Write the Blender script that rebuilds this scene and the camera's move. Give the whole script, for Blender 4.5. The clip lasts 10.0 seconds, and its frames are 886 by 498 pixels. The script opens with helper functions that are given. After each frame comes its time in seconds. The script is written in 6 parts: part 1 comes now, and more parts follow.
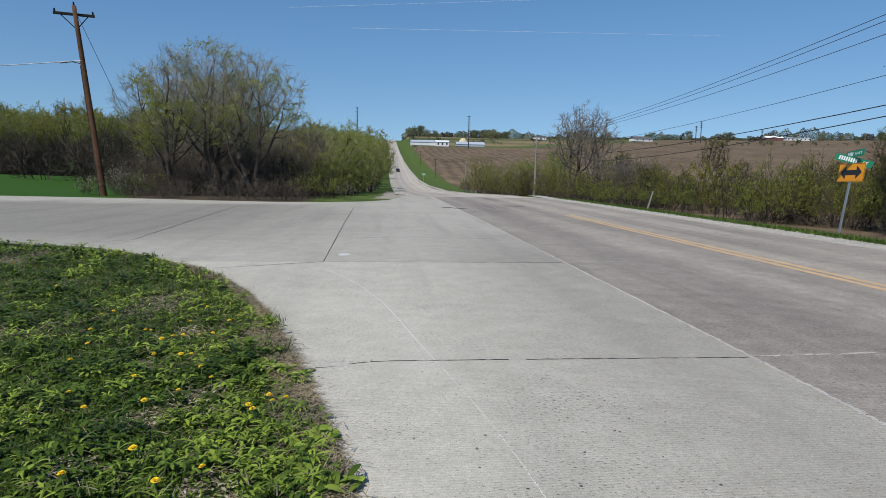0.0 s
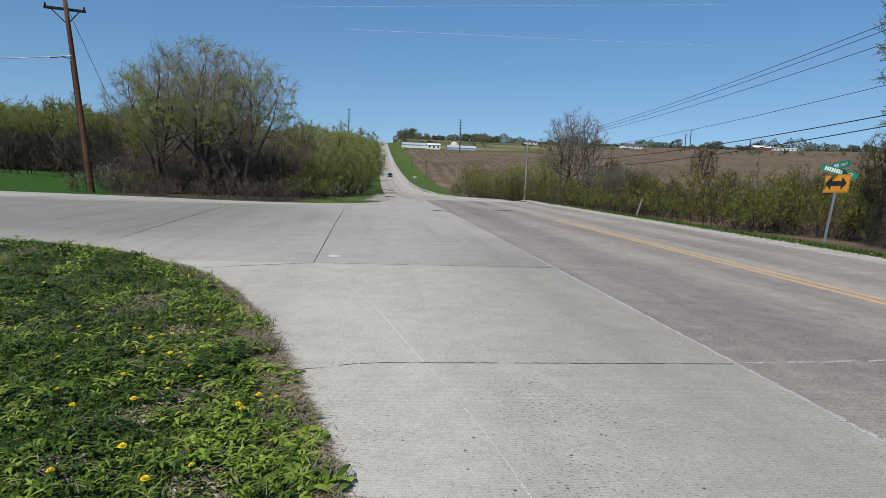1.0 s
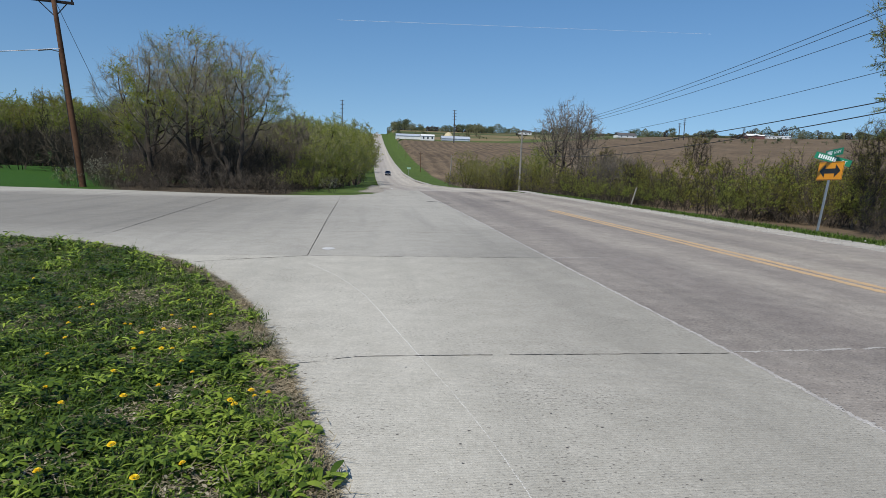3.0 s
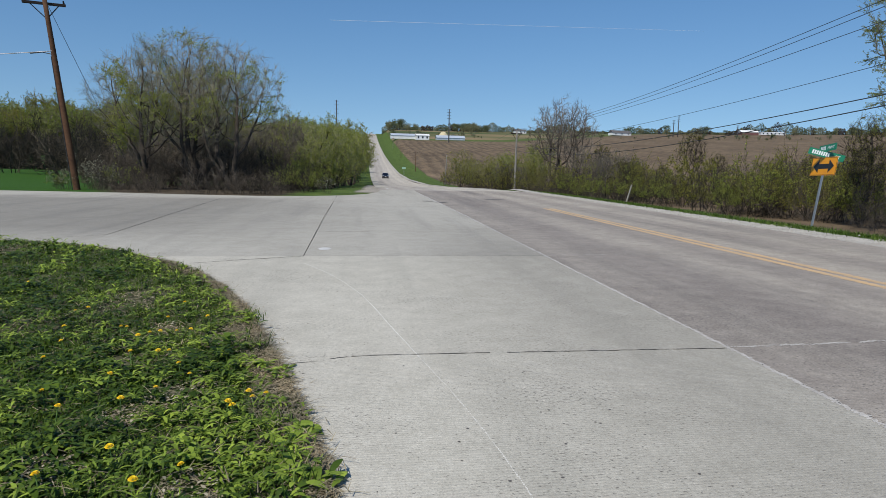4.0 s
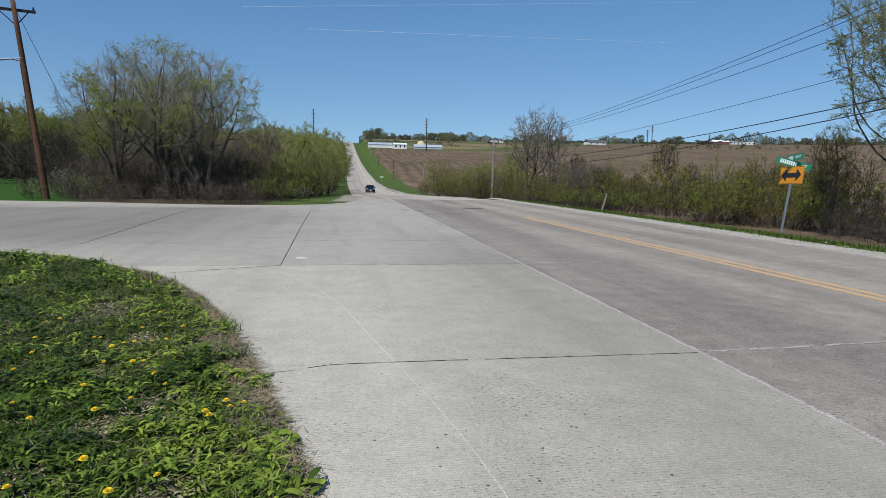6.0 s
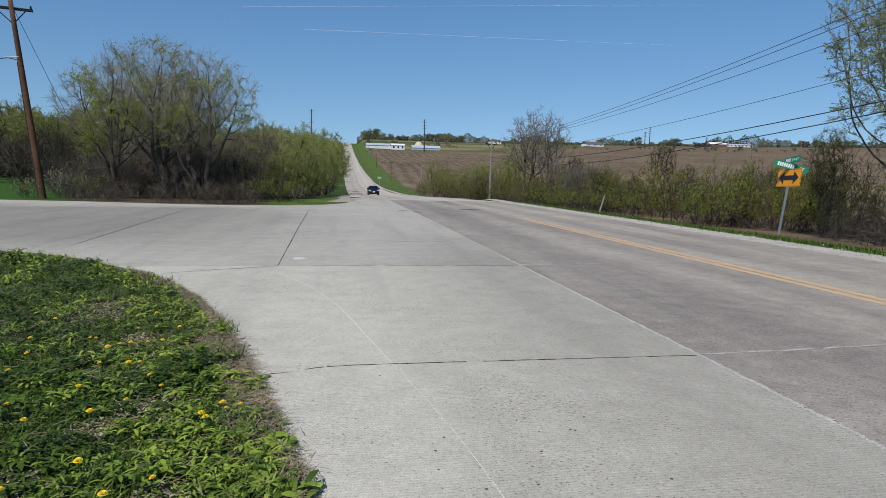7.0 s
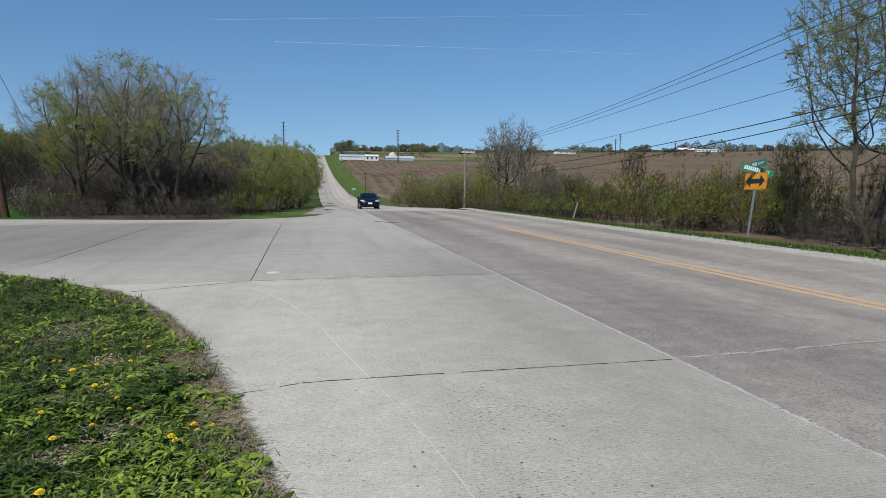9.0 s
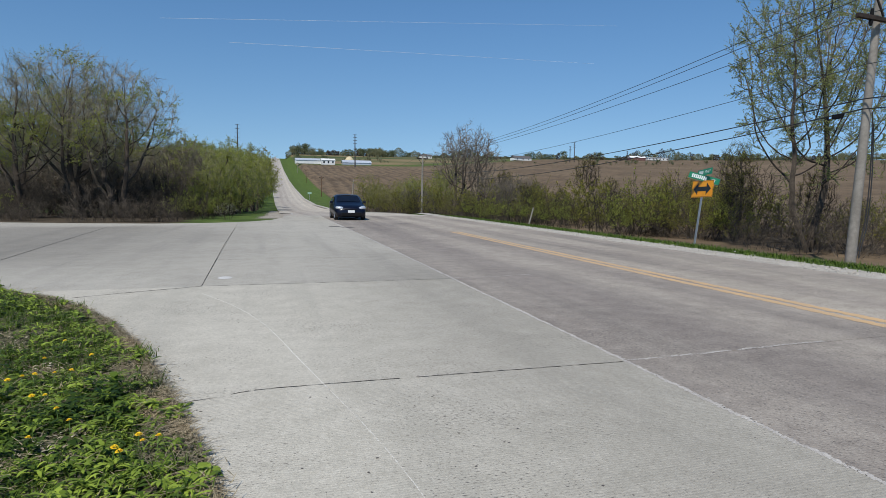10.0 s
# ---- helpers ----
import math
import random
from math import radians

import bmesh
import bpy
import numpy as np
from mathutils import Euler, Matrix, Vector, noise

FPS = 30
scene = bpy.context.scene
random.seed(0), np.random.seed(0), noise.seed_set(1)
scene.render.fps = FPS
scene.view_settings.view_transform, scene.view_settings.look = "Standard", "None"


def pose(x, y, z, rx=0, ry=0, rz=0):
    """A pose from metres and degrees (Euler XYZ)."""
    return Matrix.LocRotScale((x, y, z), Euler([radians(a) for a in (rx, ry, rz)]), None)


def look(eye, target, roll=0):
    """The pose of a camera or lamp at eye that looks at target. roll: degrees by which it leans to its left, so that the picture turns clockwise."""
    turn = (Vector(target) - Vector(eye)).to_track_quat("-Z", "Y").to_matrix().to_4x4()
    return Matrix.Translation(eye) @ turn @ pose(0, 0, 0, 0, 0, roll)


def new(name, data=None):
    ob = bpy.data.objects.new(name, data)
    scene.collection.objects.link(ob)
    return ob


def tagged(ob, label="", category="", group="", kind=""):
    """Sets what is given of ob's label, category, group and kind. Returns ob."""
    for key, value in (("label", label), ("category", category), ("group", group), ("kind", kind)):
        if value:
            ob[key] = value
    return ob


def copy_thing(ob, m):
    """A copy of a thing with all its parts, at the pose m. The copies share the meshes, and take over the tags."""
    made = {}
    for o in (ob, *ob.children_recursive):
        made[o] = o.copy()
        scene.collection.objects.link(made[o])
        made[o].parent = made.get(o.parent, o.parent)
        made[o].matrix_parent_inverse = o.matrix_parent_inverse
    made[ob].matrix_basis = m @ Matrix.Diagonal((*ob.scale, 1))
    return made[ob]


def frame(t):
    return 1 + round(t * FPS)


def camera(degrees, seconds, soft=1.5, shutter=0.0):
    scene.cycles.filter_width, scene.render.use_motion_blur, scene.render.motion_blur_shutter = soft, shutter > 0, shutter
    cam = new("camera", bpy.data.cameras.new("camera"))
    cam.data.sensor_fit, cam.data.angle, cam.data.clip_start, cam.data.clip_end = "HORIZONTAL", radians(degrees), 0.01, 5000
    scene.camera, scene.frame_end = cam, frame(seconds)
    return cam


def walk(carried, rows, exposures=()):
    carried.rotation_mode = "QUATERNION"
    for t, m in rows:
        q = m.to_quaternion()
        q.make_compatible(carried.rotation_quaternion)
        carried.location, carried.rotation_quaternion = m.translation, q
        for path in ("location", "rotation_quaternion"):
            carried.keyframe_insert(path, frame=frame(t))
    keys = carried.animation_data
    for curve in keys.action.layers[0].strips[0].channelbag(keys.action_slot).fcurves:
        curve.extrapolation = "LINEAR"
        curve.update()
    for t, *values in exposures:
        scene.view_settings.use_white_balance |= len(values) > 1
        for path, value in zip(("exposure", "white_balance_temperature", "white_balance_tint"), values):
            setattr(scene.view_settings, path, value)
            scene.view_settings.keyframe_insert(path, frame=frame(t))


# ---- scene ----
cam = camera(73.9, 10.0, 0.5)
PATH = [
    (0, (0.427, 0.032, 1.385), (0.609, 2.008, 1.137), 1.0),
    (0.5, (0.417, -0.012, 1.39), (0.61, 1.965, 1.155), 1.1),
    (1, (0.411, -0.001, 1.392), (0.628, 1.973, 1.155), 2.1),
    (1.5, (0.429, -0.001, 1.394), (0.652, 1.975, 1.175), 1.4),
    (2, (0.409, -0.013, 1.39), (0.623, 1.961, 1.155), 1.5),
    (2.5, (0.428, -0.003, 1.392), (0.706, 1.968, 1.202), 2.9),
    (3, (0.427, 0.045, 1.39), (0.661, 2.013, 1.124), 1.6),
    (4.5, (0.424, 0.039, 1.381), (0.682, 2.004, 1.113), 0.7),
    (5, (0.424, 0.026, 1.382), (0.698, 1.993, 1.144), 0.7),
    (5.5, (0.419, 0.004, 1.384), (0.713, 1.968, 1.152), 1.1),
    (6, (0.422, 0.003, 1.383), (0.743, 1.963, 1.146), 1.0),
    (7.5, (0.416, 0.032, 1.384), (0.747, 1.991, 1.157), 1.3),
    (8, (0.418, 0.033, 1.385), (0.764, 1.99, 1.168), 1.0),
    (8.5, (0.422, 0.045, 1.381), (0.799, 1.998, 1.173), 0.4),
    (9, (0.435, 0.057, 1.388), (0.844, 2.004, 1.188), 0.1),
    (9.5, (0.442, 0.041, 1.386), (0.92, 1.974, 1.196), 0.2),
    (10, (0.445, 0.052, 1.384), (0.995, 1.966, 1.202), 0.6),
]
walk(cam, [(t, look(eye, target, roll)) for t, eye, target, roll in PATH])

# ---------------------------------------------------------------- sky and sun
SUN = Vector((-0.34, -0.46, 0.82)).normalized()
world = bpy.data.worlds.new("world")
scene.world = world
world.use_nodes = True
wn = world.node_tree.nodes
sky = wn.new("ShaderNodeTexSky")
sky.sky_type = "NISHITA"
sky.sun_disc = False
sky.sun_elevation = math.asin(SUN.z)
sky.sun_rotation = math.atan2(SUN.x, SUN.y)
sky.altitude, sky.air_density, sky.dust_density, sky.ozone_density = 1400, 1.0, 0.0, 1.4
sky.texture_mapping.scale = (1, 1, 0.58)
sky.texture_mapping.translation = (0, 0, 0.075)
wn["Background"].inputs[1].default_value = 0.103
tone = wn.new("ShaderNodeHueSaturation")
tone.inputs["Hue"].default_value, tone.inputs["Saturation"].default_value = 0.5015, 1.26
world.node_tree.links.new(sky.outputs[0], tone.inputs["Color"])
world.node_tree.links.new(tone.outputs[0], wn["Background"].inputs[0])
sun = new("sun", bpy.data.lights.new("sun", "SUN"))
sun.data.energy, sun.data.angle, sun.data.color = 4.0, radians(0.53), (1.0, 0.95, 0.87)
sun.matrix_world = look(SUN * 100, (0, 0, 0))
scene.view_settings.exposure = 0.0

# ---------------------------------------------------------------- materials


def nodes(name):
    m = bpy.data.materials.new(name)
    m.use_nodes = True
    return m, m.node_tree.nodes, m.node_tree.links, m.node_tree.nodes["Principled BSDF"]


def noise_node(N, L, scale, detail=6, rough=0.6, stretch=None, where="Object"):
    c = N.new("ShaderNodeTexCoord") if where == "Object" else N.new("ShaderNodeNewGeometry")
    out = c.outputs["Object" if where == "Object" else "Position"]
    if stretch:
        mp = N.new("ShaderNodeMapping")
        mp.inputs["Scale"].default_value = stretch
        L.new(out, mp.inputs[0])
        out = mp.outputs[0]
    n = N.new("ShaderNodeTexNoise")
    n.inputs["Scale"].default_value, n.inputs["Detail"].default_value, n.inputs["Roughness"].default_value = scale, detail, rough
    L.new(out, n.inputs["Vector"])
    return n.outputs["Fac"]


def ramp(N, L, fac, stops):
    r = N.new("ShaderNodeValToRGB")
    e = r.color_ramp.elements
    while len(e) < len(stops):
        e.new(0.5)
    for el, (p, c) in zip(e, stops):
        el.position, el.color = p, (*c, 1)
    L.new(fac, r.inputs[0])
    return r.outputs[0]


def mixed(N, L, fac, a, b, mode="MIX"):
    m = N.new("ShaderNodeMix")
    m.data_type, m.blend_type = "RGBA", mode
    for sock, v in ((m.inputs[0], fac), (m.inputs[6], a), (m.inputs[7], b)):
        if isinstance(v, (int, float)):
            sock.default_value = v
        elif isinstance(v, tuple):
            sock.default_value = (*v, 1)
        else:
            L.new(v, sock)
    return m.outputs[2]


def maths(N, L, op, a, b=0.0, clamp=False):
    m = N.new("ShaderNodeMath")
    m.operation, m.use_clamp = op, clamp
    for sock, v in zip(m.inputs, (a, b)):
        if isinstance(v, (int, float)):
            sock.default_value = v
        else:
            L.new(v, sock)
    return m.outputs[0]


def bump(N, L, bsdf, height, strength, distance):
    b = N.new("ShaderNodeBump")
    b.inputs["Strength"].default_value, b.inputs["Distance"].default_value = strength, distance
    L.new(height, b.inputs["Height"])
    L.new(b.outputs[0], bsdf.inputs["Normal"])


def surf(name, dark, light, scale=8.0, rough=0.8, metal=0.0, relief=0.3, depth=0.004, island=0.0, object_tint=0.0, wear=1.0):
    """A surface of two tones with large and small variation and fine relief."""
    m, N, L, B = nodes(name)
    big, small = noise_node(N, L, scale * 0.13), noise_node(N, L, scale, 8, 0.7)
    f = maths(N, L, "ADD", maths(N, L, "MULTIPLY", big, 0.5 * wear), maths(N, L, "MULTIPLY", small, 0.5))
    col = ramp(N, L, f, [(0.33, dark), (0.67, light)])
    if island or object_tint:
        src = N.new("ShaderNodeNewGeometry").outputs["Random Per Island"] if island else N.new("ShaderNodeObjectInfo").outputs["Random"]
        k = island or object_tint
        v = ramp(N, L, src, [(0.0, (1 - k, 1 - k, 1 - k * 0.8)), (1.0, (1 + k, 1 + k * 0.8, 1 + k * 0.6))])
        col = mixed(N, L, 1.0, col, v, "MULTIPLY")
    L.new(col, B.inputs["Base Color"])
    B.inputs["Roughness"].default_value, B.inputs["Metallic"].default_value = rough, metal
    if rough >= 0.9:
        B.inputs["Specular IOR Level"].default_value = 0.15
    if relief:
        bump(N, L, B, small, relief, depth)
    return m


def leaf_mat(name, dark, light, through_light=0.35, rough=0.5):
    m, N, L, B = nodes(name)
    g = N.new("ShaderNodeNewGeometry")
    col = ramp(N, L, g.outputs["Random Per Island"], [(0.0, dark), (1.0, light)])
    patch = noise_node(N, L, 1.7, 4)
    col = mixed(N, L, 1.0, col, ramp(N, L, patch, [(0.3, (0.6, 0.66, 0.62)), (0.7, (1.35, 1.27, 1.1))]), "MULTIPLY")
    L.new(col, B.inputs["Base Color"])
    B.inputs["Roughness"].default_value, B.inputs["Specular IOR Level"].default_value = rough, 0.18
    tr = N.new("ShaderNodeBsdfTranslucent")
    L.new(col, tr.inputs[0])
    ms = N.new("ShaderNodeMixShader")
    ms.inputs[0].default_value = through_light
    L.new(B.outputs[0], ms.inputs[1])
    L.new(tr.outputs[0], ms.inputs[2])
    L.new(ms.outputs[0], N["Material Output"].inputs[0])
    return m


def concrete_mat(name, dark, light, stain, grooves=True, tint=0.03, groove_axis="Y", tracks=0.0, cross=0.0):
    m, N, L, B = nodes(name)
    big = noise_node(N, L, 0.28, 5, 0.6, where="World")
    mid = noise_node(N, L, 3.5, 8, 0.65, where="World")
    fine = noise_node(N, L, 95.0, 4, 0.7, where="World")
    streak = noise_node(N, L, 1.0, 5, 0.6, (1.3, 0.09, 1), where="World")
    f = maths(N, L, "ADD", maths(N, L, "MULTIPLY", big, 0.45), maths(N, L, "MULTIPLY", mid, 0.55))
    col = ramp(N, L, f, [(0.32, dark), (0.66, light)])
    col = mixed(N, L, ramp(N, L, streak, [(0.50, (0, 0, 0)), (0.72, (0.6, 0.6, 0.6))]), col, stain)
    speck = ramp(N, L, fine, [(0.30, (0.45, 0.43, 0.41)), (0.44, (0.95, 0.95, 0.95)), (0.57, (1, 1, 1)), (0.69, (1.45, 1.44, 1.42))])
    grain = noise_node(N, L, 28.0, 5, 0.75, where="World")
    col = mixed(N, L, 0.8, col, ramp(N, L, grain, [(0.3, (0.8, 0.79, 0.77)), (0.7, (1.14, 1.14, 1.13))]), "MULTIPLY")
    col = mixed(N, L, 0.8, col, speck, "MULTIPLY")
    if tracks:
        # pale and dark stones worn bare in the old surface
        stone = N.new("ShaderNodeTexVoronoi")
        stone.inputs["Scale"].default_value = 42.0
        L.new(N.new("ShaderNodeNewGeometry").outputs["Position"], stone.inputs["Vector"])
        pick = N.new("ShaderNodeSeparateColor")
        L.new(stone.outputs["Color"], pick.inputs[0])
        disc = ramp(N, L, stone.outputs["Distance"], [(0.25, (1, 1, 1)), (0.42, (0, 0, 0))])
        col = mixed(N, L, mixed(N, L, 1.0, disc, ramp(N, L, pick.outputs[0], [(0.78, (0, 0, 0)), (0.82, (0.75, 0.75, 0.75))]), "MULTIPLY"), col, light)
        col = mixed(N, L, mixed(N, L, 1.0, disc, ramp(N, L, pick.outputs[1], [(0.80, (0, 0, 0)), (0.84, (0.7, 0.7, 0.7))]), "MULTIPLY"), col, tuple(c * 0.45 for c in dark))
        sx = N.new("ShaderNodeSeparateXYZ")
        L.new(N.new("ShaderNodeNewGeometry").outputs["Position"], sx.inputs[0])
        lane_wear = maths(N, L, "DIVIDE", maths(N, L, "ADD", maths(N, L, "SUBTRACT", sx.outputs[0], 3.3), maths(N, L, "MULTIPLY", big, 0.8)), 4.5, True)
        col = mixed(N, L, 1.0, col, ramp(N, L, lane_wear, [(0.0, (1.06, 1.05, 1.05)), (0.45, (1.14, 1.13, 1.12)), (0.75, (1.28, 1.27, 1.24)), (1.0, (1.36, 1.35, 1.3))]), "MULTIPLY")
        bend = maths(N, L, "ADD", maths(N, L, "MULTIPLY", sx.outputs[0], 3.45), maths(N, L, "MULTIPLY", big, 2.5))
        wave = maths(N, L, "MULTIPLY", maths(N, L, "ADD", maths(N, L, "SINE", bend), 1.0), 0.5)
        col = mixed(N, L, 1.0, col, ramp(N, L, wave, [(0.1, (1 - tracks, 1 - tracks * 1.1, 1 - tracks * 1.1)), (0.9, (1 + tracks, 1 + tracks, 1 + tracks * 0.8))]), "MULTIPLY")
    if cross:
        # turning traffic has worn a broad band across the side road
        sy = N.new("ShaderNodeSeparateXYZ")
        L.new(N.new("ShaderNodeNewGeometry").outputs["Position"], sy.inputs[0])
        yy = maths(N, L, "ADD", sy.outputs[1], maths(N, L, "MULTIPLY", big, 3.0))
        band = maths(N, L, "MULTIPLY", maths(N, L, "MULTIPLY", maths(N, L, "SUBTRACT", yy, 12.0), 0.3, True), maths(N, L, "MULTIPLY", maths(N, L, "SUBTRACT", 29.0, yy), 0.4, True))
        band = maths(N, L, "MULTIPLY", band, maths(N, L, "MULTIPLY", maths(N, L, "SUBTRACT", 1.0, sy.outputs[0]), 0.16, True))
        col = mixed(N, L, band, col, mixed(N, L, 1.0, col, (1 - cross, 1 - cross * 1.02, 1 - cross * 1.03), "MULTIPLY"))
        # greyer where wheels run beside the main lane
        run = maths(N, L, "ADD", maths(N, L, "SUBTRACT", sy.outputs[0], 0.7), maths(N, L, "MULTIPLY", maths(N, L, "SUBTRACT", big, 0.5), 1.6))
        col = mixed(N, L, maths(N, L, "MULTIPLY", maths(N, L, "MULTIPLY", run, 0.55, True), maths(N, L, "MULTIPLY", maths(N, L, "SUBTRACT", 16.0, sy.outputs[1]), 0.15, True)), col, mixed(N, L, 1.0, col, (0.73, 0.725, 0.725), "MULTIPLY"))
    if grooves:
        # dark specks of the tining pits, the shade inside them painted as colour
        pit = noise_node(N, L, 1.0, 2, 0.5, (38.0, 95.0, 1), where="World")
        where_pit = noise_node(N, L, 0.9, 3, 0.5, where="World")
        pit_shade = maths(N, L, "ADD", pit, maths(N, L, "MULTIPLY", maths(N, L, "SUBTRACT", where_pit, 0.5), 0.35))
        col = mixed(N, L, ramp(N, L, pit_shade, [(0.63, (0, 0, 0)), (0.70, (0.8, 0.8, 0.8))]), col, (0.09, 0.08, 0.07))
    v = ramp(N, L, N.new("ShaderNodeObjectInfo").outputs["Random"], [(0.0, (1 - tint,) * 3), (1.0, (1 + tint,) * 3)])
    col = mixed(N, L, 1.0, col, v, "MULTIPLY")
    L.new(col, B.inputs["Base Color"])
    B.inputs["Roughness"].default_value = 0.86
    h = fine
    if grooves:
        w = N.new("ShaderNodeTexWave")
        w.bands_direction = groove_axis
        w.inputs["Scale"].default_value, w.inputs["Distortion"].default_value = 13.0, 2.5
        w.inputs["Detail"].default_value, w.inputs["Detail Scale"].default_value = 3.0, 2.0
        L.new(N.new("ShaderNodeNewGeometry").outputs["Position"], w.inputs["Vector"])
        h = maths(N, L, "ADD", fine, maths(N, L, "MULTIPLY", w.outputs["Fac"], 0.26))
    bump(N, L, B, h, 0.7, 0.006)
    return m


def ground_mat():
    """Grass, ploughed soil and dry ground, told apart by where they lie."""
    m, N, L, B = nodes("ground_cover")
    pos = N.new("ShaderNodeNewGeometry").outputs["Position"]
    s = N.new("ShaderNodeSeparateXYZ")
    L.new(pos, s.inputs[0])
    x, y = s.outputs[0], s.outputs[1]
    big, mid, fine = (noise_node(N, L, k, 6, 0.65, where="World") for k in (0.03, 0.6, 14.0))
    grass = ramp(N, L, mid, [(0.3, (0.048, 0.078, 0.017)), (0.60, (0.094, 0.14, 0.032)), (0.78, (0.165, 0.17, 0.065))])
    grass = mixed(N, L, 0.7, grass, ramp(N, L, fine, [(0.3, (0.6, 0.65, 0.6)), (0.7, (1.25, 1.2, 1.2))]), "MULTIPLY")
    # ploughed field with furrows that follow its slope
    rows = N.new("ShaderNodeTexWave")
    rows.bands_direction = "X"
    rows.inputs["Scale"].default_value, rows.inputs["Distortion"].default_value = 0.06, 14.0
    rows.inputs["Detail"].default_value, rows.inputs["Detail Scale"].default_value = 4.0, 0.12
    L.new(pos, rows.inputs["Vector"])
    clods = noise_node(N, L, 2.2, 8, 0.75, where="World")
    soil = ramp(N, L, maths(N, L, "ADD", maths(N, L, "MULTIPLY", clods, 0.5), maths(N, L, "MULTIPLY", big, 0.5)),
                [(0.35, (0.085, 0.062, 0.041)), (0.65, (0.195, 0.148, 0.099))])
    soil = mixed(N, L, 0.8, soil, ramp(N, L, noise_node(N, L, 1.0, 7, 0.7, (0.55, 0.035, 1), where="World"), [(0.34, (0.62, 0.62, 0.62)), (0.5, (1.0, 0.98, 0.95)), (0.66, (1.5, 1.44, 1.32))]), "MULTIPLY")
    soil = mixed(N, L, 0.28, soil, ramp(N, L, rows.outputs["Fac"], [(0.1, (0.5, 0.48, 0.46)), (0.5, (1.0, 1.0, 1.0)), (0.9, (1.45, 1.42, 1.32))]), "MULTIPLY")
    edge = maths(N, L, "ADD", 14.2, maths(N, L, "MULTIPLY", maths(N, L, "DIVIDE", maths(N, L, "SUBTRACT", y, 19.0), 22.0, True), 4.6))
    wob = maths(N, L, "MULTIPLY", maths(N, L, "SUBTRACT", mid, 0.5), 2.0)
    inx = maths(N, L, "MULTIPLY", maths(N, L, "ADD", maths(N, L, "SUBTRACT", x, edge), wob), 1.5, True)
    reach = maths(N, L, "ADD", y, maths(N, L, "MULTIPLY", x, 0.08))
    brow = maths(N, L, "ADD", 492.0, maths(N, L, "MULTIPLY", maths(N, L, "DIVIDE", maths(N, L, "SUBTRACT", x, 110.0), 200.0, True), 185.0))
    iny = maths(N, L, "MULTIPLY", maths(N, L, "ADD", maths(N, L, "SUBTRACT", brow, reach), maths(N, L, "MULTIPLY", wob, 8.0)), 0.05, True)
    col = mixed(N, L, maths(N, L, "MULTIPLY", inx, iny), grass, soil)
    # fields beyond: tan and green strips
    far = ramp(N, L, noise_node(N, L, 0.012, 3, 0.5, (0.3, 2.0, 1), where="World"),
               [(0.42, (0.07, 0.09, 0.035)), (0.52, (0.11, 0.115, 0.05)), (0.60, (0.24, 0.18, 0.10)), (0.68, (0.12, 0.11, 0.06))])
    beyond = maths(N, L, "MULTIPLY", maths(N, L, "SUBTRACT", reach, maths(N, L, "ADD", brow, 4.0)), 0.1, True)
    col = mixed(N, L, maths(N, L, "MULTIPLY", beyond, inx), col, far)
    # thin, dry corner plot in front
    near = maths(N, L, "MULTIPLY", maths(N, L, "SUBTRACT", 15.0, y), 0.5, True)
    near = maths(N, L, "MULTIPLY", near, maths(N, L, "MULTIPLY", maths(N, L, "SUBTRACT", 3.0, x), 1.0, True))
    dry = ramp(N, L, noise_node(N, L, 9.0, 8, 0.75, where="World"), [(0.3, (0.03, 0.027, 0.018)), (0.55, (0.115, 0.1, 0.07)), (0.75, (0.33, 0.295, 0.23))])
    col = mixed(N, L, maths(N, L, "MULTIPLY", near, maths(N, L, "MULTIPLY", mid, 1.5, True)), col, dry)
    # short deep-green lawn across the side road
    far_side = maths(N, L, "MULTIPLY", maths(N, L, "MULTIPLY", maths(N, L, "SUBTRACT", y, 27.0), 0.5, True), maths(N, L, "MULTIPLY", maths(N, L, "SUBTRACT", -6.0, x), 0.3, True))
    lawn = ramp(N, L, noise_node(N, L, 5.0, 6, 0.7, where="World"), [(0.3, (0.016, 0.052, 0.006)), (0.7, (0.05, 0.118, 0.014))])
    col = mixed(N, L, far_side, col, lawn)
    # leaf litter under the thicket across the side road
    lx = maths(N, L, "MULTIPLY", maths(N, L, "MULTIPLY", maths(N, L, "ADD", x, maths(N, L, "MULTIPLY", y, 0.43)), 0.7, True), maths(N, L, "MULTIPLY", maths(N, L, "SUBTRACT", -3.2, maths(N, L, "ADD", x, wob)), 1.0, True))
    ly = maths(N, L, "MULTIPLY", maths(N, L, "MULTIPLY", maths(N, L, "SUBTRACT", y, 27.0), 1.0, True), maths(N, L, "MULTIPLY", maths(N, L, "SUBTRACT", 60.0, y), 0.2, True))
    litter = ramp(N, L, fine, [(0.3, (0.035, 0.028, 0.02)), (0.7, (0.12, 0.095, 0.065))])
    col = mixed(N, L, maths(N, L, "MULTIPLY", lx, ly), col, litter)
    L.new(col, B.inputs["Base Color"])
    B.inputs["Roughness"].default_value, B.inputs["Specular IOR Level"].default_value = 0.95, 0.12
    bump(N, L, B, maths(N, L, "ADD", clods, fine), 0.6, 0.03)
    return m


